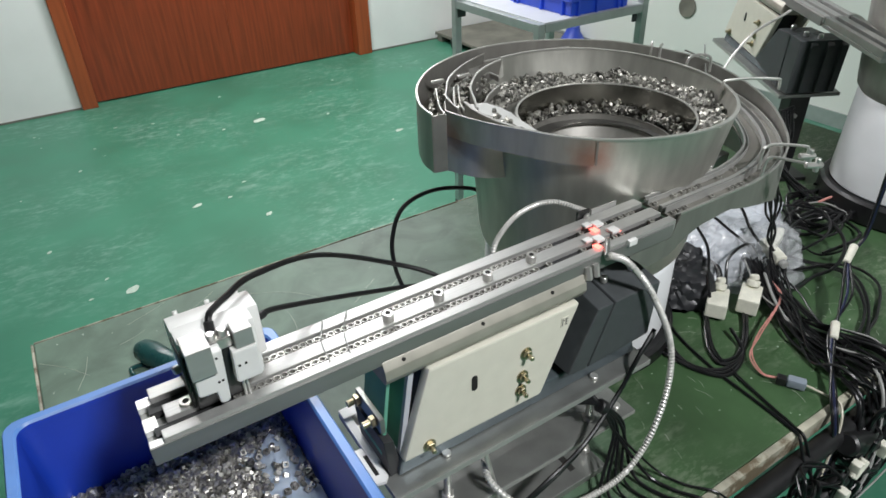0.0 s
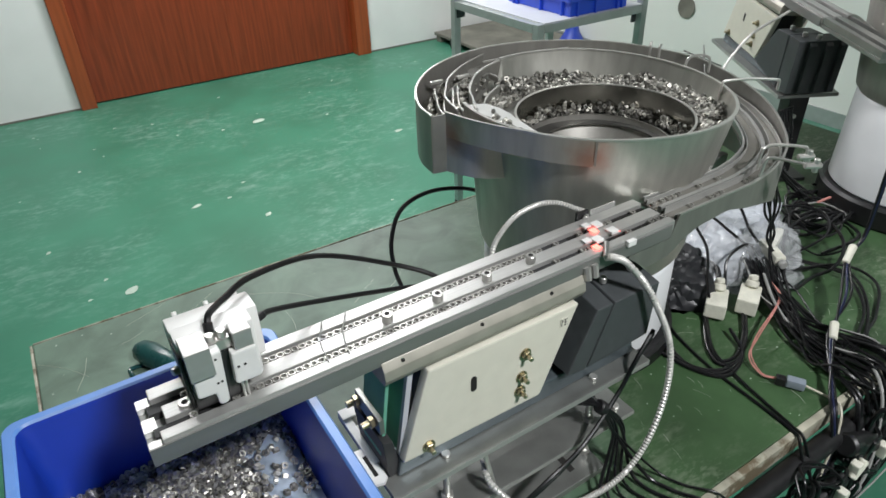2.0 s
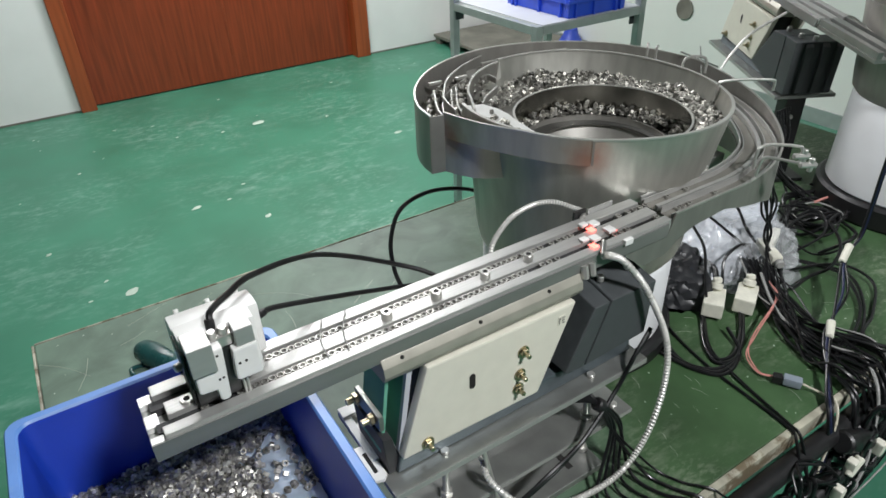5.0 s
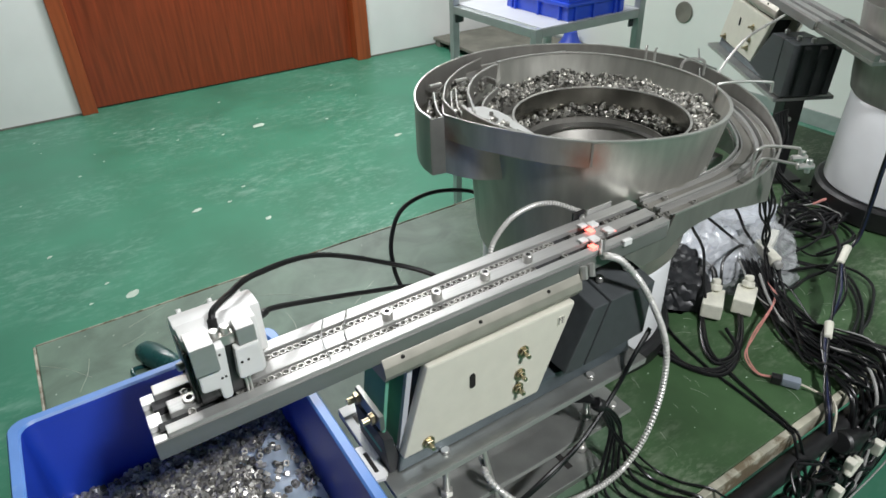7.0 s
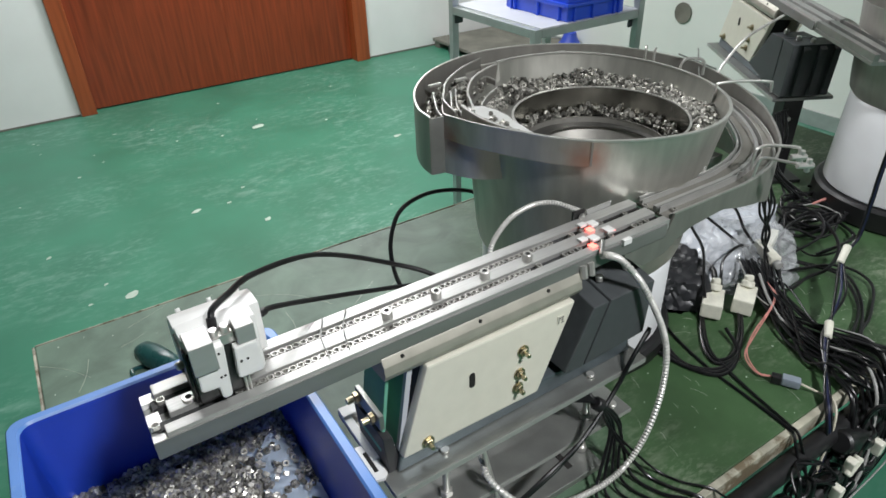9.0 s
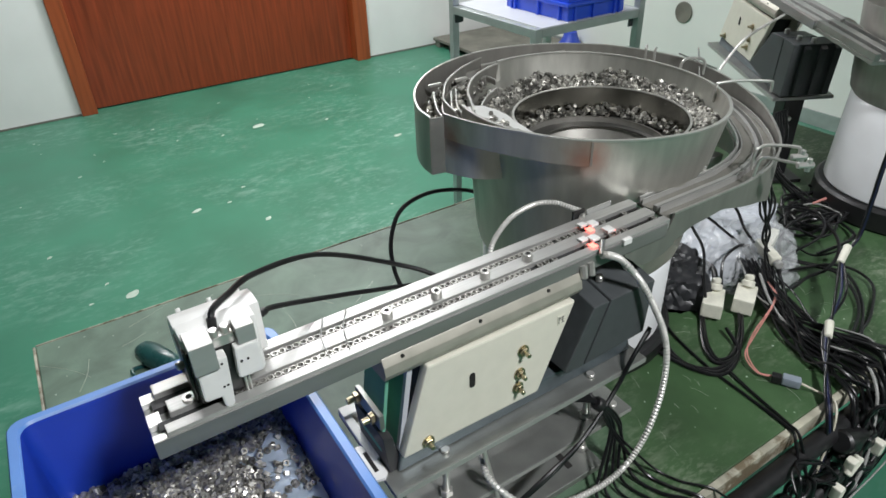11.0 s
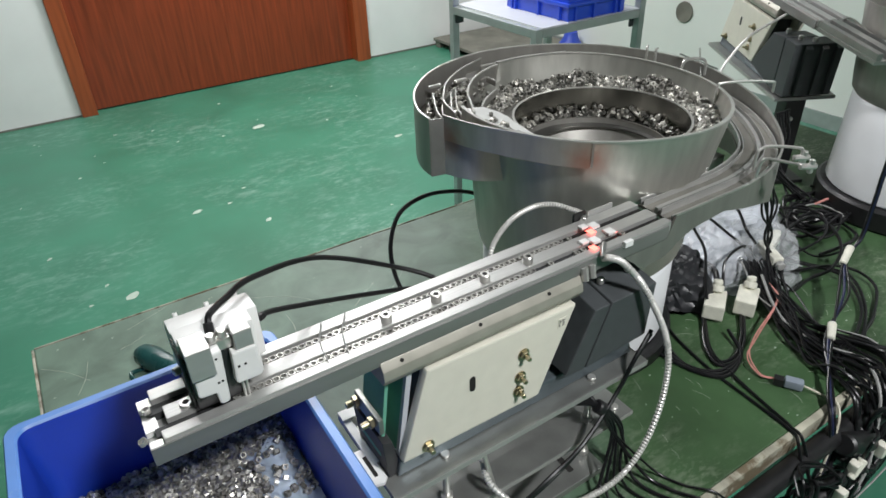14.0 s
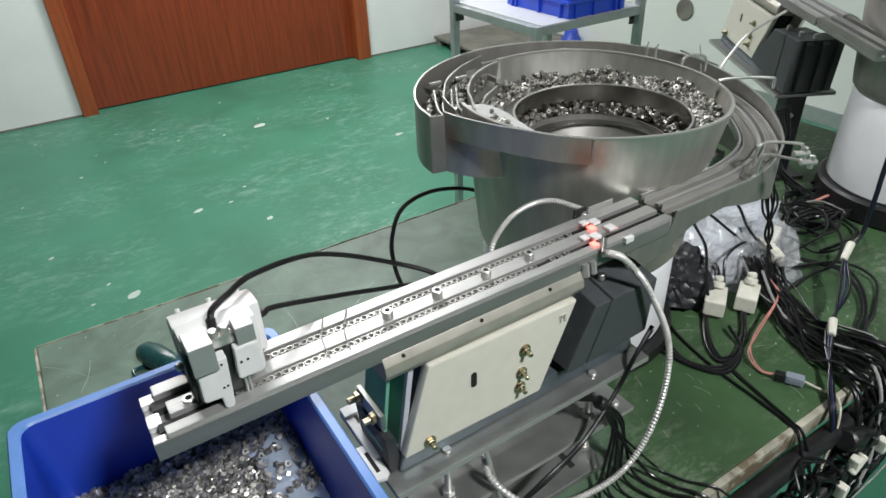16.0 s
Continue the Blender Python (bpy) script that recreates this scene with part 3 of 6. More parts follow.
# plan line of the two-lane outlet: straight, then round the bowl to its start
MASTER = spline([(x, 0.488, 0) for x in (0.56, 0.66, 0.74)] + [(0.81, 0.489, 0), (0.87, 0.500, 0), (0.925, 0.527, 0), (*ring_pt(0.271, -25), 0), (*ring_pt(0.267, -9), 0), (*ring_pt(0.262, 8), 0), (*ring_pt(0.258, 24), 0)]
                + [(*ring_pt(r, a), 0) for r, a in ((0.256, 40), (0.256, 60), (0.256, 80), (0.2545, 100), (0.2515, 120), (0.248, 140))] + [(*ring_pt(0.246, 158), 0), (*ring_pt(0.241, 169.5), 0)], 8)
M_ANG = [math.degrees(math.atan2(p.y - CY, p.x - CX)) for p in MASTER]
M_LEN = [0.0]
for p, q in zip(MASTER, MASTER[1:]):
    M_LEN.append(M_LEN[-1] + (q - p).length)


def offset_path(o, lo=0, hi=None):
    out = []
    n = len(MASTER)
    for i in range(lo, hi if hi else n):
        d = (MASTER[min(i + 1, n - 1)] - MASTER[max(i - 1, 0)]).normalized()
        out.append((MASTER[i].x + d.y * o, MASTER[i].y - d.x * o))
    return out


def bed_z(i):
    """Height of the lane floor along the outlet."""
    a, x = M_ANG[i], MASTER[i].x
    if x < 0.80 and MASTER[i].y < 0.5:
        return 1.0825
    return float(np.interp(a, (-70, -45, -28, -10, 20, 60), (1.0825, 1.089, 1.104, 1.119, 1.130, 1.136)))


def lane_place(x, lane):
    """Where a nut stands that has come to station x on a lane (0 near, 1 far)."""
    o = (0.0155, -0.0155)[lane]
    if x <= 0.56:
        return Vector((x, 0.488 - o, 1.0826)), 0.0
    s = x - 0.56
    i = max(k for k in range(len(M_LEN)) if M_LEN[k] <= s)
    i = min(i, len(MASTER) - 2)
    u = (s - M_LEN[i]) / (M_LEN[i + 1] - M_LEN[i])
    d = (MASTER[i + 1] - MASTER[i]).normalized()
    p = MASTER[i].lerp(MASTER[i + 1], u)
    return Vector((p.x + d.y * o, p.y - d.x * o, bed_z(i) * (1 - u) + bed_z(i + 1) * u + 0.0005)), math.atan2(d.y, d.x)


def rim_drop(a):
    """How far the bowl's rim dips on the outlet side."""
    return 0.010 * max(0.0, math.cos(radians(a + 28))) ** 1.5


def bowl_feeder():
    bf = thing("bowl_feeder", (CX, CY, TABLE_Z), "stainless steel vibratory bowl feeder on a white drum base", "bowl feeder", "bowl feeders")
    t = TABLE_Z
    part("rubber_ring", revolve([(0.0, t), (0.182, t), (0.186, t + 0.006), (0.186, t + 0.03), (0.18, t + 0.036), (0.0, t + 0.036)], CX, CY, 72), "black", bf, "black rubber foot ring")
    part("drive_base", revolve([(0.0, t + 0.0365), (0.165, t + 0.0365), (0.1685, t + 0.04), (0.1685, 0.903), (0.163, 0.9105), (0.0, 0.9105)], CX, CY, 72), "white", bf, "white enamelled drum base")
    # drum wall: narrow under the collar, flush with the rim past the seam
    zs = [0.911, 0.915, 0.927, 0.945, 1.03, 1.08, 1.12, 1.1445, 1.146, 1.1805, 1.1805, 1.150, 1.10, 0.99]
    nn, verts, faces = 180, [], []
    for i in range(nn):
        a = 360.0 * i / nn
        wide = a > 226 or a < 160
        for k, z in enumerate(zs):
            u = min(1.0, max(0.0, (z - 0.985) / 0.150))
            r = 0.180 + (0.0325 * u if wide else (0.016 + 0.012 * max(0.0, (a - 175) / 51)) * u)
            r = (0.150, 0.168, 0.176)[k] if k < 3 else r
            r = 0.2135 if k in (8, 9) else r
            if wide and 3 <= k <= 9:
                r = 0.180 + 0.0335 * max(0.0, (z - 0.985) / 0.1955)
            if k > 9:
                r = (0.2105, 0.2055, 0.190, 0.176)[k - 10] if wide else (0.2105, 0.2095, 0.180, 0.174)[k - 10]
            verts.append((*ring_pt(r, a), min(z, 1.1475) if 97 < a < 163 else z - rim_drop(a) * min(1.0, max(0.0, (z - 1.12) / 0.05))))
    m = len(zs)
    for i in range(nn):
        j = (i + 1) % nn
        faces += [(i * m + q, j * m + q, j * m + q + 1, i * m + q + 1) for q in range(m - 1)]
    part("bowl_drum", bm_of(verts, faces), "bowl", bf, "brushed stainless bowl wall with weld marks", smooth=22)
    bead = [(a, rim_drop(a)) for a in np.linspace(-197, 97, 111)]
    part("rim_bead", strip([ring_pt(0.2121, a) for a, d in bead], [1.1807 - d for a, d in bead], [1.1832 - d for a, d in bead], 0.005), "steel_rim", bf, "polished bowl rim")
    part("drum_seam", strip([ring_pt(0.2141, 227.2), ring_pt(0.2141, 228.0)], 1.146, 1.18, 0.0016), "steel", bf, "welded seam")
    # spiral ledge and inner wall
    hx, hy = 0.747, 0.700
    nl = 96
    lv = []
    for q in range(4):
        for k in range(nl):
            a = 360.0 * k / nl
            ro = 0.1945 if 155 < a < 232 else 0.2015
            cx, cy, r, z = ((hx, hy, 0.1433, 1.121), (CX, CY, ro, 1.131), (CX, CY, ro, 1.1285), (hx, hy, 0.1433, 1.1185))[q]
            lv.append((cx + r * math.cos(radians(a)), cy + r * math.sin(radians(a)), z))
    lfc = [(q * nl + k, q * nl + (k + 1) % nl, ((q + 1) % 4) * nl + (k + 1) % nl, ((q + 1) % 4) * nl + k) for q in range(4) for k in range(nl)]
    part("ledge", bm_of(lv, lfc), "steel", bf, "sloping feed ledge")
    part("inner_wall", revolve([(0.1405, 1.1355), (0.143, 1.1355), (0.143, 1.060), (0.1395, 1.060), (0.1405, 1.1355)], hx, hy, 96), "inner", bf, "polished inner wall")
    part("inner_edge", revolve([(0.1400, 1.1357), (0.1435, 1.1357), (0.1435, 1.1374), (0.1400, 1.1374), (0.1400, 1.1357)], hx, hy, 96), "steel_rim", bf, "bright inner wall edge")
    part("lower_ledge", revolve([(0.100, 1.079), (0.140, 1.083), (0.140, 1.080), (0.100, 1.076), (0.100, 1.079)], hx, hy, 96), "dark_steel", bf)
    part("inner_cone", revolve([(0.1190, 1.091), (0.1210, 1.091), (0.1195, 1.079), (0.117, 1.079), (0.100, 1.045), (0.03, 1.02), (0.0, 1.02)], 0.738, 0.699, 72), "steel", bf, "shallow centre pan")
    # chute plate on the ledge, lamp reflection painted in as a pale colour
    ca = np.linspace(157, 221, 24)
    ch_o = [ring_pt(0.2035, a) for a in ca]
    ch_i = [ring_pt(float(np.interp(a, (157, 165, 174, 190, 202, 212, 221), (0.174, 0.157, 0.1515, 0.158, 0.170, 0.188, 0.2025))), a) for a in ca]
    part("chute_plate", ribbon(ch_i, ch_o, [1.1700 - 0.0004 * k for k in range(24)], 0.002), "chute", bf, "chute plate whitened to stand in for lamp reflection")
    # outer channel wall round the back and the outlet
    n = len(MASTER)
    lo0 = next(i for i in range(n) if MASTER[i].x > 0.6405)
    top = []
    for i in range(n):
        x, a = MASTER[i].x, M_ANG[i]
        if MASTER[i].y < 0.5 and x < 0.74:
            top.append(1.0925)
        else:
            k = a if a > -100 else -68
            top.append(float(np.interp(k, (-70, -58, -45, -28, -10, 5, 40, 90, 180), (1.0925, 1.096, 1.105, 1.130, 1.150, 1.165, 1.175, 1.18, 1.18))))
    bot = [float(np.interp(M_ANG[i], (-36, 0, 60, 180), (1.012, 1.03, 1.08, 1.09))) if M_ANG[i] > -36 else float(np.interp(MASTER[i].x, (0.56, 0.597, 0.642, 0.66, 0.69, 0.755, 0.85, 0.92), (1.058, 1.030, 1.034, 1.048, 1.060, 1.066, 1.042, 1.012))) for i in range(n)]
    part("outer_wall", strip(offset_path(0.0325), bot, [1.0615] * lo0 + top[lo0:], 0.0025), "steel", bf, "curved outer channel wall")
    part("wall_bead", strip(offset_path(0.0325, lo0), [z + 0.0002 for z in top[lo0:]], [z + 0.0020 for z in top[lo0:]], 0.0030), "steel_rim", bf, "bright folded wall edge")
    part("channel_floor", ribbon(offset_path(-0.032, lo0), offset_path(0.0308, lo0), [bed_z(i) for i in range(lo0, n)], 0.004), "channel", bf, "worn channel floor")
    hi = next(i for i in range(n) if M_ANG[i] > 25)
    for o, w, add in ((0.0, 0.0055, 0.0085), (-0.0285, 0.003, 0.010), (0.0265, 0.0022, 0.0075), (0.0085, 0.0012, 0.0105), (-0.0225, 0.0012, 0.0085)):
        part("guide_rail", strip(offset_path(o, lo0, hi), [bed_z(i) + 0.0004 for i in range(lo0, hi)], [bed_z(i) + add for i in range(lo0, hi)], w), "alu", bf, "bright curved guide rail")
    lo = next(i for i in range(n) if M_ANG[i] > 60)
    for o in (-0.012, 0.012):
        part("guide_rail", strip(offset_path(o, lo, n - 3), [bed_z(i) + 0.004 for i in range(lo, n - 3)], [bed_z(i) + 0.02 for i in range(lo, n - 3)], 0.002), "steel_rim", bf)
    # skirt under the outlet and the folded end panel
    p0, p1 = offset_path(0.0325)[-1], (0.4775, 0.752)
    part("end_panel", strip([p0, p1], 1.089, 1.1795, 0.0025), "plate_steel", bf, "narrow folded end tab")
    part("end_panel", strip([p1, (0.486, 0.732), (0.497, 0.711), (0.511, 0.696), (0.545, 0.676)], 1.089, 1.1455, 0.0025), "bowl", bf, "recessed end panel with a heat mark")
    cang = np.linspace(226.8, 170, 40)
    col = [ring_pt(0.2156 + (0.0355 * ((203 - a) / 33.0) ** 1.4 if a < 203 else 0.0), a) for a in cang] + [p1]
    part("collar", strip(col, 1.1462, 1.1822, 0.0025), "bowl", bf, "brushed collar with reddish weld marks")
    part("collar_edge", strip(col, 1.1824, 1.1842, 0.0032), "steel_rim", bf, "bright folded collar edge")
    # bright sorting guides near the channel start
    guides = (([(0.283, 92), (0.262, 107), (0.2465, 124), (0.235, 138), (0.232, 148), (0.222, 162)], 1.140, 1.172, 0.0026),
              ([(0.2135, 90), (0.2125, 101), (0.203, 119), (0.1945, 140), (0.192, 155), (0.199, 168)], 1.140, 1.1785, 0.0032),
              ([(0.2553, 136), (0.2453, 154), (0.244, 162)], 1.142, 1.168, 0.0022), ([(0.2263, 134), (0.2203, 148), (0.2232, 158)], 1.142, 1.168, 0.0022),
              ([(0.2224, 130), (0.2122, 152), (0.2118, 161)], 1.142, 1.168, 0.0022), ([(0.156, 123), (0.164, 141), (0.174, 154)], 1.156, 1.168, 0.0024),
              ([(0.202, 113), (0.202, 108), (0.1755, 111)], 1.158, 1.168, 0.0024), ([(0.268, 56), (0.249, 75), (0.250, 98)], 1.150, 1.170, 0.0024))
    for pts, z0, z1, w in guides:
        path = [(q.x, q.y) for q in spline([(*ring_pt(r, a), 0) for r, a in pts], 6)]
        part("sorting_guide", strip(path, z0, z1 - 0.0025, w * 0.8), "steel", bf, "curved sorting guide")
        part("guide_edge", strip(path, z1 - 0.0023, z1, w), "steel_rim", bf, "bright guide edge")
    for a, r in ((128, 0.262), (118, 0.232)):
        x, y = ring_pt(r, a)
        part("guide_clip", box(x - 0.012, x + 0.012, y - 0.003, y + 0.003, 1.165, 1.170, 0.001), "steel_rim", bf)
    # wire hooks and clamps round the right of the channel
    hooks = ([(0.836, 0.474, 1.098), (0.837, 0.475, 1.124), (0.842, 0.474, 1.1305), (0.859, 0.470, 1.132), (0.884, 0.444, 1.132), (0.888, 0.438, 1.128), (0.888, 0.437, 1.105)],
             [(0.815, 0.456, 1.10), (0.817, 0.454, 1.124), (0.822, 0.448, 1.130), (0.833, 0.424, 1.130), (0.842, 0.404, 1.130)],
             [(0.905, 0.606, 1.15), (0.905, 0.605, 1.176), (0.912, 0.602, 1.181), (0.950, 0.585, 1.181), (0.985, 0.565, 1.178), (0.990, 0.563, 1.174), (0.991, 0.563, 1.16)],
             [(0.941, 0.707, 1.15), (0.9415, 0.707, 1.176), (0.948, 0.7065, 1.187), (0.9697, 0.7038, 1.188), (0.9802, 0.690, 1.184), (0.981, 0.688, 1.16)],
             [(0.967, 0.809, 1.15), (0.967, 0.809, 1.178), (0.969, 0.811, 1.184), (0.974, 0.815, 1.186)],
             [(0.963, 0.784, 1.15), (0.963, 0.785, 1.182), (0.965, 0.786, 1.187), (0.970, 0.788, 1.188)])
    for path in hooks:
        part("wire_hook", tube(path, 0.0023, 8, 6), "steel_rim", bf, "bent steel wire hold-down")
    for x, y, z in ((0.842, 0.402, 1.130), (0.888, 0.437, 1.118)):
        part("clamp_screw", join(rod((x - 0.010, y + 0.006, z), (x + 0.010, y - 0.006, z), 0.0045, 8, 0.001), rod((x + 0.004, y - 0.002, z - 0.010), (x + 0.004, y - 0.002, z + 0.010), 0.004, 8, 0.001)), "steel_rim", bf, "small clamp screw")
    for p, q in (((1.000, 0.76, 1.178), (1.085, 0.735, 1.140)), ((0.99, 0.70, 1.150), (1.075, 0.775, 1.172)), ((0.985, 0.725, 1.145), (1.07, 0.80, 1.150))):
        part("adjuster_pin", rod(p, q, 0.0014, 8), "plate_steel", bf, "thin adjuster wire")
    for x in (0.665, 0.73, 0.79):
        part("stop_screw", rod((x, 0.5215, 1.080), (x, 0.5215, 1.099), 0.0042, 8, 0.001), "steel_rim", bf)
    # bracket that carries the bowl wall over the base
    for a in (-32, 28):
        x, y = ring_pt(0.215, a)
        part("bracket", box(x - 0.02, x + 0.02, y - 0.012, y + 0.012, 1.03, 1.06, 0.002), "plate_steel", bf)
    return bf


def bowl_nuts():
    rnd = random.Random(3)
    pts = []
    for _ in range(2700):
        a, q = rnd.uniform(0, 360), rnd.random()
        r = 0.157 + 0.034 * q
        lump = 0.008 + 0.016 * noise.noise(Vector((math.cos(radians(a)) * 3, math.sin(radians(a)) * 3, 1)))
        pts.append((r * math.cos(radians(a)), r * math.sin(radians(a)), 0.1255 + 0.009 * q + rnd.uniform(0, max(0.002, lump + 0.006 * q))))
    a = new("ledge_nuts", nut_heap(pts, 0.95, "bowl_nuts"))
    a.location = (0.735, 0.703, 1.0)
    tagged(a, "jumbled zinc-plated nuts creeping round the bowl ledge", "nuts", kind="stuff")
    pts = []
    for _ in range(560):
        an = rnd.uniform(0, 360)
        q = rnd.random()
        r = 0.1255 + 0.0105 * q
        pts.append((r * math.cos(radians(an)), r * math.sin(radians(an)), 0.0860 + rnd.uniform(0, 0.010 + 0.012 * q)))
    b = new("inner_nuts", nut_heap(pts, 0.84, "bowl_nuts"))
    b.location = (0.747, 0.700, 1.0)
    tagged(b, "jumbled zinc-plated nuts on the lower bowl ledge", "nuts", kind="stuff")
    pts = []
    for _ in range(240):
        pts.append((*ring_pt(rnd.uniform(0.199, 0.220), rnd.uniform(112, 163)), 1.142 + 0.022 * rnd.random()))
    for _ in range(160):
        pts.append((*ring_pt(rnd.uniform(0.240, 0.262), rnd.uniform(108, 158)), 1.140 + 0.018 * rnd.random()))
    for _ in range(34):
        at = rnd.uniform(168, 214)
        pts.append((*ring_pt(rnd.uniform(0.172 if at < 200 else 0.19, 0.2), at), 1.1725 - 0.0002 * (at - 157)))
    c = new("channel_nuts", nut_heap(pts, 0.84, "bowl_nuts"))
    tagged(c, "loose zinc-plated nuts in the outer channel", "nuts", kind="stuff")
    return a, b


# ---- linear feeder ----
def linear_feeder():
    """Two-lane vibrating track on its drive, in the feeder's own space: x along the track, y away from the panel side, z from the table."""
    ox, oy, oz = 0.40, 0.49, TABLE_Z
    lf = thing("linear_feeder", (ox, oy, oz), "aluminium two-lane linear vibrating feeder with a cream side panel", "linear feeder", "linear feeders")
    X0, X1 = -0.022, 0.640
    part("track_bed", box(X0, X1 - 0.1, 0.4545, 0.5255, 1.0645, 1.0735, 0.001), "alu", lf, "machined aluminium track bed")
    part("outlet_bed", box(X1 - 0.0995, X1, 0.4545, 0.5255, 1.0645, 1.0735, 0.001), "steel", lf, "grey steel lane bed")
    # end steps in the whitened metal, as if lit from above
    for y0, y1 in ((0.4545, 0.4665), (0.4785, 0.4965), (0.5115, 0.5255)):
        part("end_step", box(X0, X0 + 0.012, y0, y1, 1.0738, 1.0805, 0.0008), "chute", lf)
    # lane floors coloured near-black: the slots' shade is put into the colour
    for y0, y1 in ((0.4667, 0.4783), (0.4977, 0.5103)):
        part("lane_floor", box(X0 + 0.008, 0.50, y0, y1, 1.0738, 1.0822, 0.0), "rubber_grey", lf, "lane floor blackened to stand in for slot shade", smooth=0)
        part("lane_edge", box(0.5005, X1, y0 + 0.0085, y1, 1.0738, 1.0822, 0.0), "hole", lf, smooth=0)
    part("near_rail", box(X0 + 0.0125, X1, 0.454, 0.4665, 1.0738, 1.0885, 0.001), "alu", lf, "bright aluminium side rail")
    part("far_rail", box(X0 + 0.0125, X1 - 0.002, 0.5105, 0.5265, 1.0738, 1.0885, 0.001), "alu", lf, "bright aluminium side rail")
    part("middle_rail", box(X0 + 0.020, X1 - 0.001, 0.4785, 0.4975, 1.0738, 1.0880, 0.001), "alu", lf, "bright aluminium centre rail")
    part("front_skirt", box(X0, X1 - 0.006, 0.4515, 0.4538, 1.0645, 1.0845, 0.0006), "skirt", lf, "steel side strip")
    for x, h in ((0.018, 1.0915), (0.229, 1.0985), (0.292, 1.0985), (0.359, 1.0985), (0.423, 1.0985)):
        s = part("cap_screw", rod((x, 0.4865, 1.0878), (x, 0.4865, h), 0.0062, 20, 0.0008), "steel_rim", lf, "steel socket cap screw")
        part("socket", rod((x, 0.4865, h - 0.0002), (x, 0.4865, h + 0.0004), 0.0033, 6), "hole", s, smooth=0)
    for x in (0.26, 0.325, 0.39, 0.455, 0.48, 0.60):
        part("tapped_hole", rod((x, 0.488, 1.0872), (x, 0.488, 1.0879), 0.0018, 10), "hole", lf, smooth=0)
    for x0, x1 in ((0.150, 0.158), (0.172, 0.186)):
        part("spring_wire", tube([(x0, 0.46, 1.091), ((x0 + x1) / 2, 0.49, 1.094), (x1 + 0.012, 0.524, 1.091)], 0.0007, 6, 4), "plate_steel", lf)
    # bar under the track, drilled
    part("mounting_bar", prism([(0.4512, 1.0690), (0.4450, 1.0600), (0.4430, 1.0490), (0.4480, 1.0400), (0.5195, 1.0360), (0.5195, 1.0640), (0.4512, 1.0640)], 0.200, 0.477, "x", 0.0008), "bar", lf, "tan drilled mounting bar")
    for x in (0.224, 0.325, 0.425):
        part("bar_hole", rod((x, 0.4485, 1.0645), (x, 0.4470, 1.0652), 0.0022, 10), "hole", lf, smooth=0)
    # slanted cream side panel with its slot and bolts
    panel = [(0.252, 1.036), (0.470, 1.032), (0.416, 0.906), (0.213, 0.911)]
    part("side_panel", prism(panel, 0.4455, 0.4590, "y", 0.0030), "cream", lf, "cream painted steel side panel")
    slot = [(0.3115 + 0.0042 * math.cos(a), 0.984 + (0.007 if math.sin(a) > 0 else -0.007) + 0.0045 * math.sin(a)) for a in [math.tau * (k + 0.5) / 16 for k in range(16)]]
    part("panel_slot", prism(slot, 0.4448, 0.4452, "y"), "hole", lf, "dark panel slot", smooth=0)
    for x, z in ((0.387, 0.992), (0.383, 0.957), (0.381, 0.934), (0.247, 0.921)):
        part("panel_bolt", join(rod((x, 0.4452, z), (x, 0.4395, z), 0.0062, 6, 0.0006), rod((x, 0.4395, z), (x - 0.001, 0.431, z + 0.001), 0.0030, 12, 0.0005),
                                rod((x, 0.4452, z), (x, 0.4438, z), 0.0084, 20)), "brass", lf, "yellow zinc bolt and nut")
    mark = part("mark_plate", box(0.441, 0.453, 0.4447, 0.4452, 1.006, 1.020), "cream", lf, smooth=0)
    for k, (a, b, c, d) in enumerate(((0.4425, 0.4435, 1.008, 1.0185), (0.4425, 0.446, 1.0155, 1.0163), (0.4465, 0.4515, 1.0165, 1.0173), (0.448, 0.4488, 1.010, 1.0180), (0.4465, 0.4515, 1.0125, 1.0133), (0.4465, 0.452, 1.0085, 1.0093))):
        part("ink_stroke", box(a, b, 0.4443, 0.4446, c, d), "ink", mark, smooth=0)
    # second panel on the other side and the core between
    part("side_panel", prism(panel, 0.527, 0.5345, "y", 0.0018), "cream", lf, "cream painted steel side panel")
    part("drive_core", prism([(0.262, 1.036), (0.44, 1.030), (0.40, 0.912), (0.235, 0.915)], 0.463, 0.517, "y", 0.002), "black", lf, "black inner drive body")
    # dark plastic housing of the magnet
    for name, poly, y0 in (("magnet_housing", [(0.495, 1.0150), (0.522, 1.0140), (0.485, 0.921), (0.4535, 0.926)], 0.4362), ("magnet_housing", [(0.526, 1.0140), (0.607, 1.013), (0.600, 0.927), (0.489, 0.9215)], 0.4365)):
        hb = prism(poly, y0, 0.505 if poly[0][0] < 0.51 else 0.540, "y", 0.0016)
        for v in hb.verts:
            v.co.z += 0.20 * max(0.0, v.co.y - y0) * (1 if v.co.z > 0.98 else 0)
        part(name, hb, "dark", lf, "dark grey plastic magnet housing", smooth=30)
    # black body fills the gap between the halves as its shade
    part("housing_core", prism([(0.499, 1.011), (0.602, 1.009), (0.596, 0.930), (0.460, 0.930)], 0.4405, 0.500, "y", 0.001), "black", lf, "black filler standing in for shade between the housing halves")
    for x in (0.535, 0.585):
        part("housing_screw", rod((x, 0.470, 1.022), (x, 0.470, 1.031), 0.005, 10, 0.001), "steel_rim", lf)
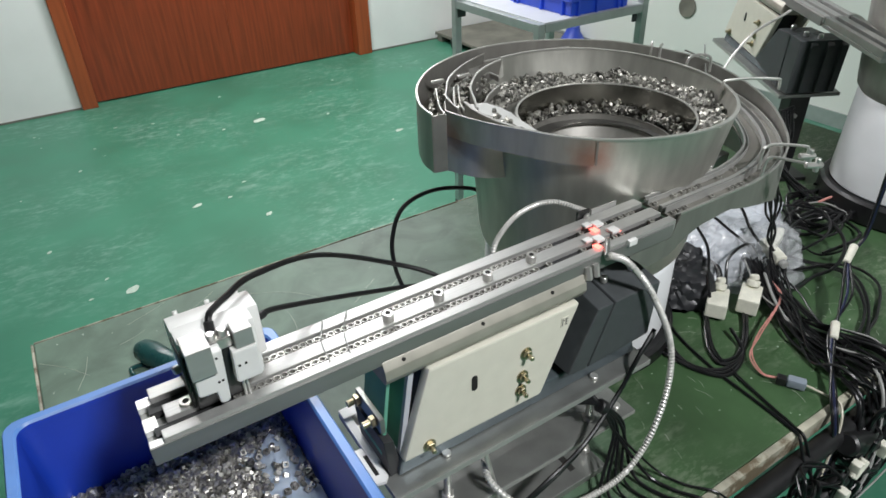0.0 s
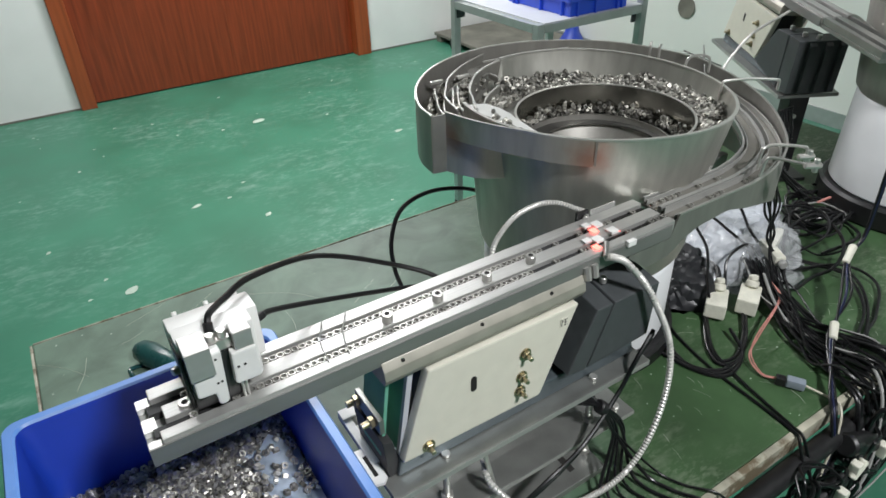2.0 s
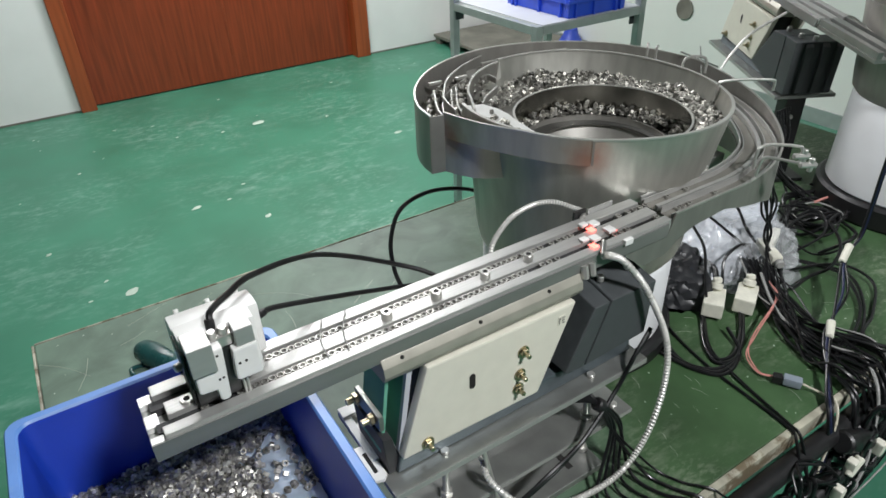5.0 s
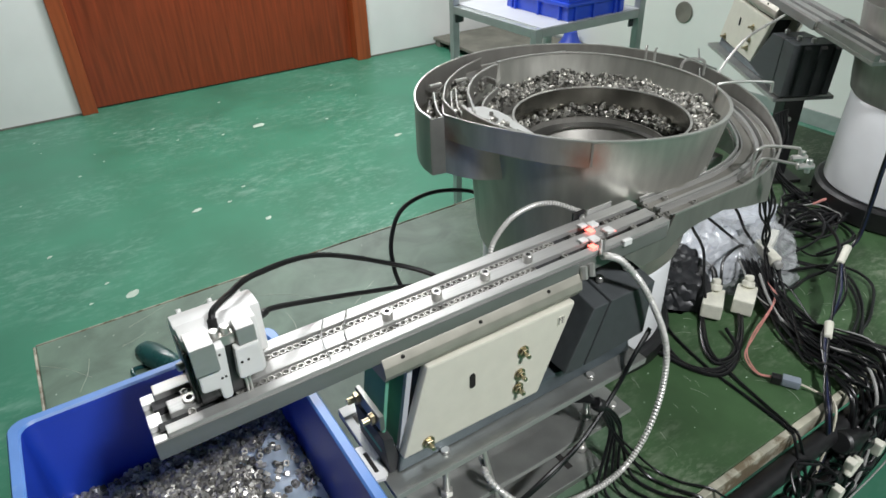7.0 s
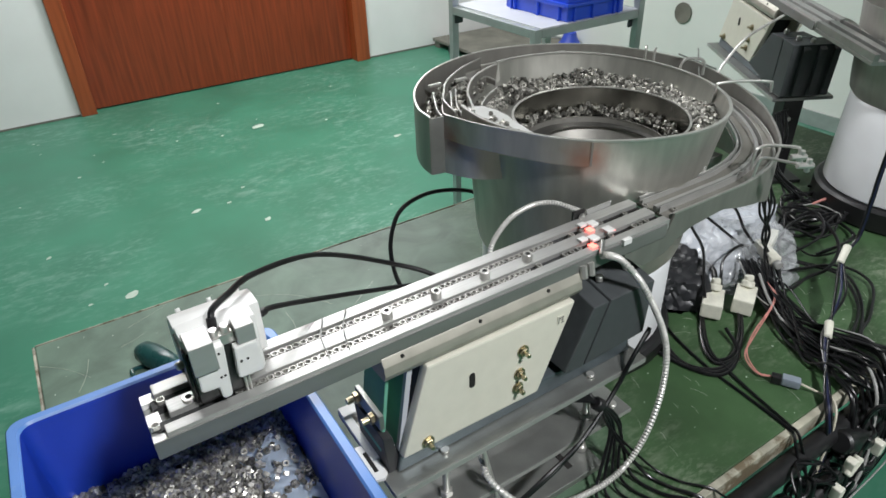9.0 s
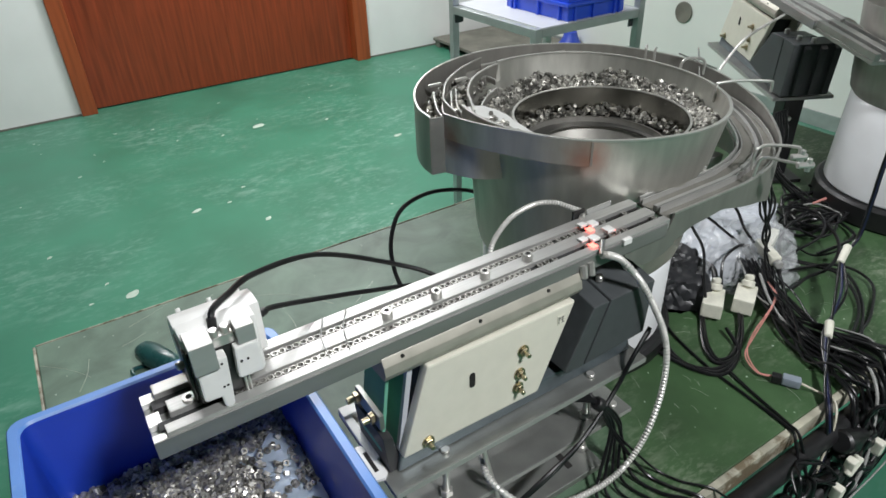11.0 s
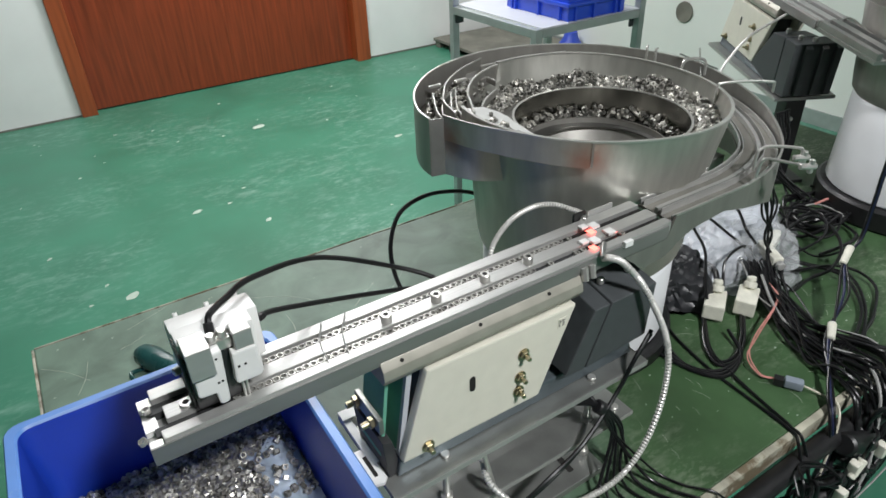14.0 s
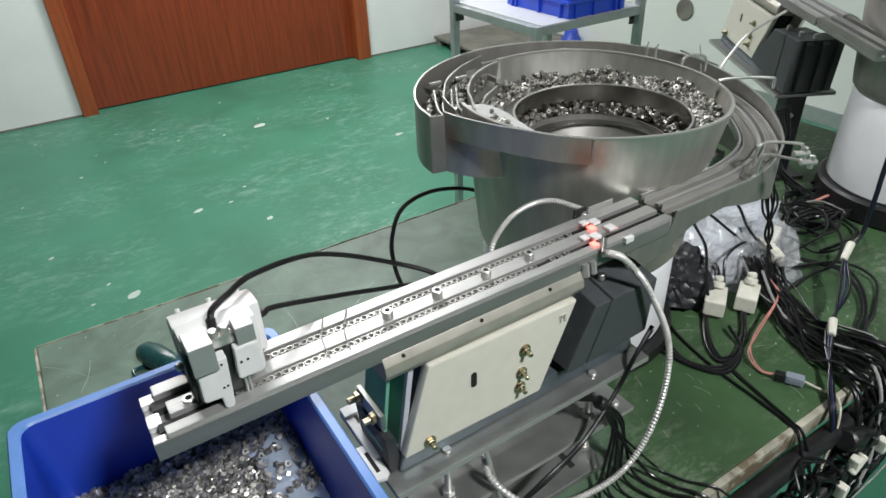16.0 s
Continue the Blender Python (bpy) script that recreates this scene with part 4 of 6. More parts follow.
    # green leaf springs with their clamps at the left end
    for dx, y0, y1 in ((0.0, 0.470, 0.520), (0.020, 0.466, 0.500)):
        part("leaf_spring", prism([(0.215 + dx, 1.043), (0.2195 + dx, 1.043), (0.2005 + dx, 0.912), (0.196 + dx, 0.912)], y0, y1, "y", 0.0006), "leaf", lf, "green fibreglass leaf spring")
    part("spring_spacer", prism([(0.234, 1.032), (0.241, 1.032), (0.221, 0.912), (0.214, 0.912)], 0.459, 0.4655, "y", 0.0006), "sheet", lf, "pale blue-grey spacer strip")
    part("spring_clamp", box(0.1975, 0.204, 0.468, 0.530, 0.948, 0.970, 0.001), "plate_steel", lf, "steel clamp bar")
    for y in (0.482, 0.522):
        part("clamp_bolt", join(rod((0.1975, y, 0.959), (0.191, y, 0.959), 0.0075, 6, 0.0008), rod((0.192, y, 0.959), (0.182, y, 0.959), 0.0042, 10)), "brass", lf, "yellow zinc bolt and nut")
    part("end_block", prism([(0.199, 0.8835), (0.216, 0.8835), (0.208, 0.940), (0.195, 0.945)], 0.458, 0.535, "y", 0.0015), "rubber_grey", lf, "black cast end block")
    # cast base, plates and threaded columns down to the bench
    part("cast_base", prism([(0.214, 0.913), (0.590, 0.913), (0.598, 0.8835), (0.208, 0.8835)], 0.4525, 0.530, "y", 0.003), "blued", lf, "blue-grey cast drive base")
    part("base_plate", box(0.190, 0.605, 0.427, 0.585, 0.874, 0.883, 0.0012), "plate_steel", lf, "ground steel base plate")
    part("plate_edge", box(0.191, 0.604, 0.4262, 0.4268, 0.8745, 0.8828), "alu", lf, "bright cut edge of the plate", smooth=0)
    part("plate_edge", box(0.226, 0.581, 0.4192, 0.4198, 0.7945, 0.8008), "alu", lf, "bright cut edge of the plate", smooth=0)
    part("end_bracket", join(box(0.1885, 0.200, 0.482, 0.580, 0.8833, 0.8895, 0.001), box(0.1885, 0.212, 0.562, 0.580, 0.8897, 0.8935, 0.001)), "pom", lf, "white painted end bracket")
    part("slotted_tab", prism([(0.1765, 0.513), (0.195, 0.511), (0.1965, 0.458), (0.190, 0.452), (0.1765, 0.456)], 0.8835, 0.8885, "z", 0.0006), "pom", lf, "white slotted tab")
    part("tab_slot", box(0.1835, 0.1885, 0.465, 0.499, 0.8886, 0.8890), "hole", lf, smooth=0)
    part("middle_plate", box(0.225, 0.582, 0.420, 0.575, 0.794, 0.801, 0.0012), "plate_steel", lf, "ground steel middle plate")
    part("foot_plate", box(0.250, 0.522, 0.408, 0.575, 0.7205, 0.732, 0.0012), "plate_steel", lf, "slotted steel foot plate")
    part("foot_slot", box(0.470, 0.480, 0.428, 0.458, 0.7317, 0.7324), "hole", lf, smooth=0)
    for x, y in ((0.272, 0.449), (0.512, 0.445), (0.272, 0.56), (0.512, 0.56)):
        c = part("column", rod((x, y, 0.732), (x, y, 0.8838), 0.0048, 12), "steel_rim", lf, "threaded steel column")
        for z in (0.733, 0.785, 0.802, 0.864, 0.8835):
            r, h = (0.0088, 0.008) if z < 0.88 else (0.0058, 0.0045)
            part("hex_nut", rod((x, y, z), (x, y, z + h), r, 6 if z < 0.88 else 14, 0.0006), "steel_rim", c)
    for x, y in ((0.562, 0.44), (0.558, 0.56)):
        part("plate_bolt", rod((x, y, 0.801), (x, y, 0.806), 0.0065, 12, 0.001), "steel_rim", lf)
    part("stay_rod", rod((0.345, 0.425, 0.735), (0.318, 0.432, 0.872), 0.0036, 10), "steel_rim", lf, "thin steel stay rod")
    return lf


def lane_sensors(lf):
    """Fibre optic sensors of the main feeder, over its two lanes."""
    for x0, x1, y0, y1 in ((0.5385, 0.5515, 0.4965, 0.5085), (0.5140, 0.5270, 0.4690, 0.4810)):
        part("sensor_head", join(box(x0, x1, y0, y1, 1.0890, 1.0930, 0.0008), box(x0 - 0.012, x0 - 0.0005, y1 - 0.005, y1 + 0.004, 1.0890, 1.0925, 0.0008)), "pom", lf, "small white optic sensor head")
    part("sensor_head", box(0.5445, 0.5575, 0.4735, 0.4860, 1.0890, 1.0930, 0.0008), "pom", lf, "small white optic sensor head")
    for x0, x1, y0, y1 in ((0.5290, 0.5380, 0.4895, 0.5000), (0.5045, 0.5135, 0.4590, 0.4690), (0.5575, 0.5595, 0.4740, 0.4850)):
        part("sensor_light", box(x0, x1, y0, y1, 1.0890, 1.0905, 0.0006), "red_led", lf, "glowing red light")
    part("sensor_block", box(0.535, 0.556, 0.5275, 0.5315, 1.084, 1.0985, 0.001), "sensor", lf)
    part("guide_strip", box(0.560, 0.605, 0.5275, 0.5300, 1.085, 1.0955, 0.0006), "alu", lf, "thin guide strip")
    part("sensor_clip", box(0.548, 0.562, 0.4475, 0.4535, 1.0825, 1.0905, 0.0008), "pom", lf, "small white clip")
    part("fibre_ferrule", rod((0.505, 0.444, 1.087), (0.524, 0.462, 1.0925), 0.0034, 10, 0.0006), "plate_steel", lf)
    for dx in (0.0, 0.012):
        part("cable_gland", rod((0.480 + dx, 0.4445, 1.062), (0.482 + dx, 0.4505, 1.078), 0.005, 8, 0.001), "steel_rim", lf, "steel cable gland")
    part("fibre_ferrule", rod((0.545, 0.522, 1.090), (0.561, 0.537, 1.088), 0.004, 10, 0.0006), "steel_rim", lf)


def gate():
    g = thing("stop_gate", (0.06, 0.50, 1.0890), "white acetal stop gate with two pneumatic slides above the track", "stop gate")
    # rounded white body across the lanes
    prof = [(0.505, 1.095), (0.548, 1.094), (0.552, 1.12), (0.549, 1.138), (0.540, 1.149), (0.526, 1.1525), (0.505, 1.1535)]
    part("gate_body", join(prism(prof, 0.024, 0.104, "x", 0.003), box(0.0245, 0.0925, 0.4785, 0.5055, 1.0965, 1.1600, 0.003)), "pom", g, "rounded white plastic cylinder body")
    for x in (0.036, 0.066, 0.094):
        part("body_peg", rod((x, 0.545, 1.145), (x, 0.547, 1.1485), 0.0024, 8, 0.0006), "pom", g)
    part("slide_bracket", prism([(0.4500, 1.138), (0.4535, 1.138), (0.4535, 1.1605), (0.4780, 1.1605), (0.4780, 1.168), (0.4500, 1.168)], 0.0262, 0.0475, "x", 0.0008), "alu", g, "bright aluminium slide bracket")
    part("slide_bracket", box(0.0690, 0.0858, 0.4605, 0.4780, 1.1465, 1.165, 0.001), "alu", g, "bright aluminium slide bracket")
    part("cross_plate", box(0.0480, 0.0685, 0.4690, 0.4780, 1.146, 1.157, 0.001), "steel_rim", g)
    for x, z in ((0.0525, 1.158), (0.0625, 1.159)):
        part("cap_screw", rod((x, 0.4735, z - 0.002), (x, 0.4735, z + 0.006), 0.0042, 14, 0.0008), "steel_rim", g)
    part("cap_screw", rod((0.0225, 0.490, 1.127), (0.0165, 0.488, 1.127), 0.0042, 12, 0.0008), "steel_rim", g)
    # left cheek coloured black: shade of the side turned from the lamp
    part("side_plate", box(0.0228, 0.0258, 0.4740, 0.5080, 1.0892, 1.150, 0.0008), "sensor", g, "side plate blackened to stand in for the unlit side")
    part("back_plate", box(0.022, 0.102, 0.5275, 0.536, 1.0600, 1.0935, 0.001), "black", g, "dark mounting plate")
    part("black_spacer", box(0.0262, 0.0685, 0.4700, 0.4780, 1.0892, 1.1455, 0.001), "sensor", g)
    part("fixed_slide", prism([(0.0620, 1.113), (0.0645, 1.1105), (0.0850, 1.1105), (0.0872, 1.113), (0.0862, 1.146), (0.0640, 1.146)], 0.4590, 0.4695, "y", 0.002), "pom", g, "white plastic slide block")
    for x, z in ((0.0675, 1.130), (0.0735, 1.1305)):
        part("slide_hole", rod((x, 0.4592, z), (x, 0.4584, z), 0.0013, 8), "hole", g, smooth=0)
    for x in (0.0680, 0.0715):
        part("guide_pin", rod((x, 0.466, 1.0885), (x, 0.466, 1.112), 0.0014, 8), "steel_rim", g)
    part("air_fitting", rod((0.054, 0.481, 1.1535), (0.0555, 0.486, 1.168), 0.0045, 10, 0.001), "black", g, "black push-in air fitting")
    part("air_fitting", rod((0.1035, 0.508, 1.136), (0.110, 0.512, 1.1355), 0.004, 10, 0.001), "black", g, "black push-in air fitting")
    sl = part("moving_slide", prism([(0.0275, 1.1025), (0.0300, 1.1003), (0.0428, 1.0995), (0.0435, 1.0875), (0.0460, 1.0851), (0.0505, 1.0851), (0.0530, 1.0875), (0.0560, 1.1425), (0.0285, 1.1425)], 0.4545, 0.4675, "y", 0.0018), "pom", g, "white plastic stop slide")
    for x, z in ((0.0455, 1.136), (0.0500, 1.1362), (0.0470, 1.1105), (0.0505, 1.111)):
        part("slide_hole", rod((x, 0.4547, z), (x, 0.454, z), 0.0012, 8), "hole", sl, smooth=0)
    part("stop_pin", rod((0.0485, 0.4655, 1.080), (0.0485, 0.4655, 1.0890), 0.0026, 10, 0.0005), "pom", sl)
    return sl


# ---- parts bin ----
def parts_bin():
    b = thing("parts_bin", (0.0, 0.53, TABLE_Z), "blue plastic stacking bin half full of nuts", "bin")
    x0, x1, y0, y1, z0, z1 = -0.176, 0.168, 0.31, 0.757, TABLE_Z + 0.0005, 0.93
    t, k = 0.004, 0.022
    v, f = [], []

    def ring(i, z, c=0.018):
        xa, xb, ya, yb = x0 + i, x1 - i, y0 + i, y1 - i
        out = []
        for cx, cy, a in ((xb - c, yb - c, 0), (xa + c, yb - c, 90), (xa + c, ya + c, 180), (xb - c, ya + c, 270)):
            out += [(cx + c * math.cos(radians(a + q)), cy + c * math.sin(radians(a + q)), z) for q in (0, 22.5, 45, 67.5, 90)]
        return out
    loops = [ring(k + 0.006, z0), ring(k, z0 + 0.004), ring(0.010, z1 - 0.022), ring(0.0008, z1 - 0.020), ring(0.0, z1 - 0.003), ring(0.002, z1), ring(0.012, z1),
             ring(0.0145, z1 - 0.003), ring(k + t, z0 + 0.010), ring(k + t + 0.008, z0 + 0.006)]
    n = len(loops[0])
    for lp in loops:
        v += lp
    for a in range(len(loops) - 1):
        f += [(a * n + i, a * n + (i + 1) % n, (a + 1) * n + (i + 1) % n, (a + 1) * n + i) for i in range(n)]
    f += [tuple(range(n - 1, -1, -1)), tuple(range(len(v) - n, len(v)))]
    # rim faces apart from the body, for their painted-in top light
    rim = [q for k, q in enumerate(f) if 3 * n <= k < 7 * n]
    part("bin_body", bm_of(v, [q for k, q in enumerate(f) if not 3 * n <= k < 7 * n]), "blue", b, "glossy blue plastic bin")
    part("rim", bm_of(v, rim), "rim_blue", b, "scuffed blue rim, paled to stand in for light on it")
    for x in (-0.10, 0.0, 0.10):
        part("wall_rib", box(x - 0.004, x + 0.004, y1 - 0.004, y1 - 0.0005, z0 + 0.07, z1 - 0.024, 0.001), "blue", b)
    # heap of nuts with a loose pale sheet beneath
    rnd = random.Random(11)
    pts = []

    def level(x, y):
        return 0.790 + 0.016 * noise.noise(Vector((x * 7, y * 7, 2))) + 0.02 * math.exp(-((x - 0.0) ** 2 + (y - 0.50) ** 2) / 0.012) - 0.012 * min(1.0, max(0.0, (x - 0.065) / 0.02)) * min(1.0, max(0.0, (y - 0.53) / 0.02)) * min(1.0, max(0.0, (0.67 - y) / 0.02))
    # near-black sheet just under the heap, painted shade between the nuts
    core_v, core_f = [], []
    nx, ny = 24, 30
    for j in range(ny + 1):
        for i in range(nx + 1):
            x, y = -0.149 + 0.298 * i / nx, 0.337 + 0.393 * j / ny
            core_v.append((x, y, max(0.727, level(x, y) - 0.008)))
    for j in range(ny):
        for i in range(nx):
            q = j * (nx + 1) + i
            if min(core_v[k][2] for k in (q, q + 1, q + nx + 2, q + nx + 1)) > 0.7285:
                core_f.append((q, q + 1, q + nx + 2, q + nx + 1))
    solo("heap_core", bm_of(core_v, core_f), "hole", (0, 0.53, 0.78), "near-black sheet standing in for shade between piled nuts", "nuts", kind="stuff")
    sv, sf = [], []
    for j in range(13):
        for i in range(9):
            x, y = 0.070 + 0.072 * i / 8 + 0.010 * math.sin(j * 0.9), 0.535 + 0.135 * j / 12 + 0.008 * math.sin(i * 1.3)
            sv.append((min(x, 0.143), y, 0.802 + 0.010 * noise.noise(Vector((x * 30, y * 30, 5))) - 0.05 * ((i / 8) - 0.6) ** 2))
    sf = [(j * 9 + i, j * 9 + i + 1, j * 9 + i + 10, j * 9 + i + 9) for j in range(12) for i in range(8)]
    sb = bm_of(sv, sf)
    bmesh.ops.solidify(sb, geom=sb.faces[:], thickness=0.0012)
    solo("plastic_sheet", sb, "sheet_blue", (0.1, 0.55, 0.80), "pale blue plastic sheet lying on the nuts", "plastic sheet")
    loose = [(rnd.uniform(0.07, 0.138), rnd.uniform(0.53, 0.67)) for _ in range(70)]
    pts += [(x, y, 0.805 + 0.010 * noise.noise(Vector((x * 30, y * 30, 5)))) for x, y in loose]
    for _ in range(5200):
        x, y = rnd.uniform(-0.150, 0.150), rnd.uniform(0.40, 0.731)
        if level(x, y) < 0.75 and rnd.random() < 0.6:
            continue
        pts.append((x, y, max(0.734, level(x, y) + rnd.uniform(-0.006, 0.005))))
    h = new("bin_nuts", nut_heap(pts))
    tagged(h, "heap of zinc-plated nuts lying in the blue bin", "nuts", kind="stuff")


# ---- cables ----
def cable(name, pts, r, mat, label, category="cable", group="", steps=8, n=8):
    solo(name, tube(pts, r, n, steps), mat, pts[0], label, category, group)


def cables():
    cable("air_tube", [(0.0553, 0.4855, 1.166), (0.0585, 0.492, 1.170), (0.066, 0.502, 1.1685), (0.081, 0.52, 1.163), (0.116, 0.55, 1.156), (0.2, 0.6, 1.121), (0.294, 0.62, 1.064), (0.361, 0.6, 1.026), (0.38, 0.58, 0.99), (0.40, 0.60, 0.90)], 0.0032, "cable", "black plastic air tube to the gate", "air tube", "air tubes")
    cable("air_tube", [(0.106, 0.5115, 1.136), (0.125, 0.525, 1.126), (0.175, 0.55, 1.098), (0.25, 0.57, 1.066), (0.319, 0.58, 1.040), (0.355, 0.57, 1.022), (0.38, 0.59, 0.95)], 0.003, "cable", "black plastic air tube to the gate", "air tube", "air tubes")
    cable("power_cable", [(0.62, 0.83, 0.965), (0.583, 0.85, 0.985), (0.506, 0.85, 1.004), (0.441, 0.84, 0.995), (0.407, 0.82, 0.955), (0.399, 0.80, 0.91), (0.40, 0.77, 0.87), (0.40, 0.72, 0.78), (0.42, 0.66, 0.7255)], 0.0038, "cable", "black cable bowed beside the bowl")
    h = [(0.506, 0.4445, 1.0865), (0.516, 0.441, 1.084), (0.541, 0.438, 1.066), (0.576, 0.423, 1.014), (0.612, 0.406, 0.925), (0.608, 0.393, 0.85), (0.571, 0.38, 0.785), (0.5225, 0.376, 0.745), (0.456, 0.376, 0.743), (0.39, 0.384, 0.757), (0.345, 0.396, 0.790), (0.320, 0.42, 0.825), (0.3237, 0.44, 0.840), (0.330, 0.455, 0.850)]
    solo("metal_hose", tube(h, 0.0050, 10, 14, 0.3), "hose", h[0], "bent ribbed metal conduit hose", "hose", "metal hoses")
    h = [(0.425, 0.575, 1.00), (0.430, 0.575, 1.038), (0.443, 0.58, 1.064), (0.471, 0.58, 1.089), (0.504, 0.575, 1.1), (0.53, 0.565, 1.1), (0.548, 0.548, 1.094), (0.561, 0.5375, 1.088)]
    solo("metal_hose", tube(h, 0.0041, 10, 14, 0.2), "hose", h[0], "bent ribbed metal conduit hose", "hose", "metal hoses")
    h = [(1.70, 0.945, 1.085), (1.68, 0.93, 1.117), (1.62, 0.93, 1.132), (1.571, 0.93, 1.125), (1.486, 0.94, 1.096), (1.44, 0.95, 1.051), (1.406, 0.95, 1.012), (1.39, 0.96, 0.95)]
    solo("metal_hose", tube(h, 0.0036, 8, 10, 0.2), "hose", h[0], "bent ribbed metal conduit hose", "hose", "metal hoses")
    h = [(1.674, 0.86, 1.117), (1.71, 0.84, 1.124), (1.749, 0.82, 1.103), (1.755, 0.80, 1.057)]
    solo("metal_hose", tube(h, 0.0036, 8, 10, 0.2), "hose", h[0], "bent ribbed metal conduit hose", "hose", "metal hoses")
    for k in range(7):
        cable("post_cable", [(1.50 + 0.008 * k, 0.83, 0.93), (1.51 + 0.006 * k, 0.82 - 0.006 * (k % 3), 0.86), (1.52 - 0.008 * (k % 4), 0.80, 0.79), (1.53 + 0.012 * (k % 3), 0.77 - 0.01 * k, 0.7255), (1.46 + 0.02 * k, 0.70, 0.7245)], 0.0032, "cable", "black cable hanging behind the bowl outlet", "cable", "post cables")
    for k in range(6):
        rr = 0.045 + 0.006 * k
        cable("wire_coil", [(1.455 + rr * math.cos(q * 0.8 + k), 0.645 + 0.8 * rr * math.sin(q * 0.8 + k), 0.724 + 0.004 * k + 0.004 * (q % 2)) for q in range(9)], 0.002, "cable_grey" if k % 3 == 0 else "cable", "small coil of thin grey wire", "wire coil", "wire coils")
    cable("wire", [(1.50, 0.68, 0.74), (1.53, 0.665, 0.752), (1.56, 0.655, 0.745)], 0.003, "cable_red", "short red wire end", "wire")
    # cables under the linear drive
    rnd = random.Random(21)
    for k in range(7):
        u, w = k / 6, rnd.uniform(-1, 1)
        pts = [(0.50 - 0.03 * u, 0.434, 0.868), (0.508 + 0.003 * w, 0.420, 0.851), (0.535 + 0.012 * w, 0.408, 0.80), (0.475 + 0.10 * u, 0.378 - 0.012 * u + 0.006 * w, 0.732), (0.475 + 0.12 * u, 0.335 - 0.01 * u, 0.7245), (0.48 + 0.15 * u + 0.01 * w, 0.284, 0.7235), (0.48 + 0.16 * u, 0.266, 0.66), (0.56 + 0.05 * w, 0.262, 0.45)]
        cable("drive_cable", pts, rnd.choice((0.0018, 0.0022, 0.0026)), "cable", "black cable hanging under the linear feeder", "cable", "drive cables")
    solo("cable_tie", rod((0.503, 0.4215, 0.856), (0.513, 0.4185, 0.846), 0.010, 12, 0.002), "black", (0.508, 0.42, 0.851), "black tie round the feeder's cables", "cable tie")
    for z in (0.0, 0.006):
        cable("drive_cable", [(0.605, 0.43, 0.93 + z), (0.57, 0.423, 0.905), (0.54, 0.42, 0.862), (0.47, 0.405, 0.82), (0.40, 0.395, 0.80 + z), (0.33, 0.40, 0.77), (0.24, 0.42, 0.7255)], 0.0032, "cable", "black cable hanging under the linear feeder", "cable", "drive cables")
    # loose bundle on the bench and over its edge
    for k in range(15):
        s, u, w = rnd.uniform(-1, 1), rnd.uniform(-1, 1), rnd.uniform(-1, 1)
        z = 0.724 + rnd.random() * 0.030
        a = [(1.17 + 0.05 * s, 0.60 + 0.03 * u, 0.735 + 0.04 * rnd.random()), (1.10 + 0.035 * s, 0.535 + 0.02 * s, z + 0.012)]
        mid = [(1.055 + 0.045 * s + 0.02 * w, 0.448 + 0.025 * s + 0.022 * w, z + 0.004 + 0.006 * u), (1.025 + 0.055 * s - 0.022 * w, 0.375 + 0.02 * s + 0.014 * u, z), (1.030 + 0.060 * s, 0.318 + 0.012 * u, 0.728 + rnd.random() * 0.025)]
        end = [(1.045 + 0.065 * s, 0.283 + 0.004 * u, 0.722 + 0.02 * rnd.random()), (1.035 + 0.07 * w, 0.258 + 0.02 * u, 0.67), (0.97 + 0.10 * w, 0.240 + 0.02 * u, 0.60), (0.90 + 0.12 * s, 0.245, 0.46), (0.92 + 0.15 * u, 0.25, 0.30)]
        cable("bundle_cable", a + mid + end, rnd.choice((0.0018, 0.0022, 0.0028, 0.0032)), "cable", "black cable of a tangled bundle over the bench edge", "cable", "bundle cables", 7, 7)
    cable("bundle_cable", [(1.20, 0.58, 0.74), (1.32, 0.56, 0.77), (1.40, 0.62, 0.775), (1.36, 0.70, 0.765), (1.25, 0.69, 0.75), (1.20, 0.62, 0.74)], 0.003, "cable", "looped black cable standing up from the bundle", "cable", "bundle cables", 9, 8)
    cable("bundle_cable", [(1.14, 0.56, 0.74), (1.28, 0.50, 0.742), (1.30, 0.43, 0.730), (1.20, 0.375, 0.727), (1.12, 0.35, 0.73), (1.08, 0.29, 0.728), (1.07, 0.26, 0.66)], 0.003, "cable", "looped black cable lying on the bench", "cable", "bundle cables", 9, 8)
    for x, y, z, q in ((0.985, 0.262, 0.665, 0.03), (1.03, 0.255, 0.64, 0.025), (0.95, 0.258, 0.625, 0.022)):
        solo("cable_sleeve", rod((x - q, y, z - 0.012), (x + q, y - 0.004, z + 0.012), 0.019, 16, 0.004), "black", (x, y, z), "black sleeve gathering cables under the bench edge", "cable sleeve", "cable sleeves")
    for k in range(11):
        cx, cy, r = rnd.choice(((1.38, 0.60, 0.09), (1.46, 0.66, 0.08), (1.50, 0.68, 0.10), (1.42, 0.64, 0.07)))
        s = rnd.uniform(0.8, 1.15)
        a0 = rnd.uniform(0, 6)
        pts = [(cx + r * s * math.cos(a0 + q * 0.75), cy + r * s * 0.72 * math.sin(a0 + q * 0.75), 0.7245 + 0.012 * rnd.random() + 0.015 * (q % 3 == 1)) for q in range(8)]
        cable("cable_loop", pts, rnd.choice((0.0025, 0.0032, 0.0038)), "cable", "looped black cable lying on the bench", "cable", "cable loops")
    for k in range(2):
        q = 0.007 * k
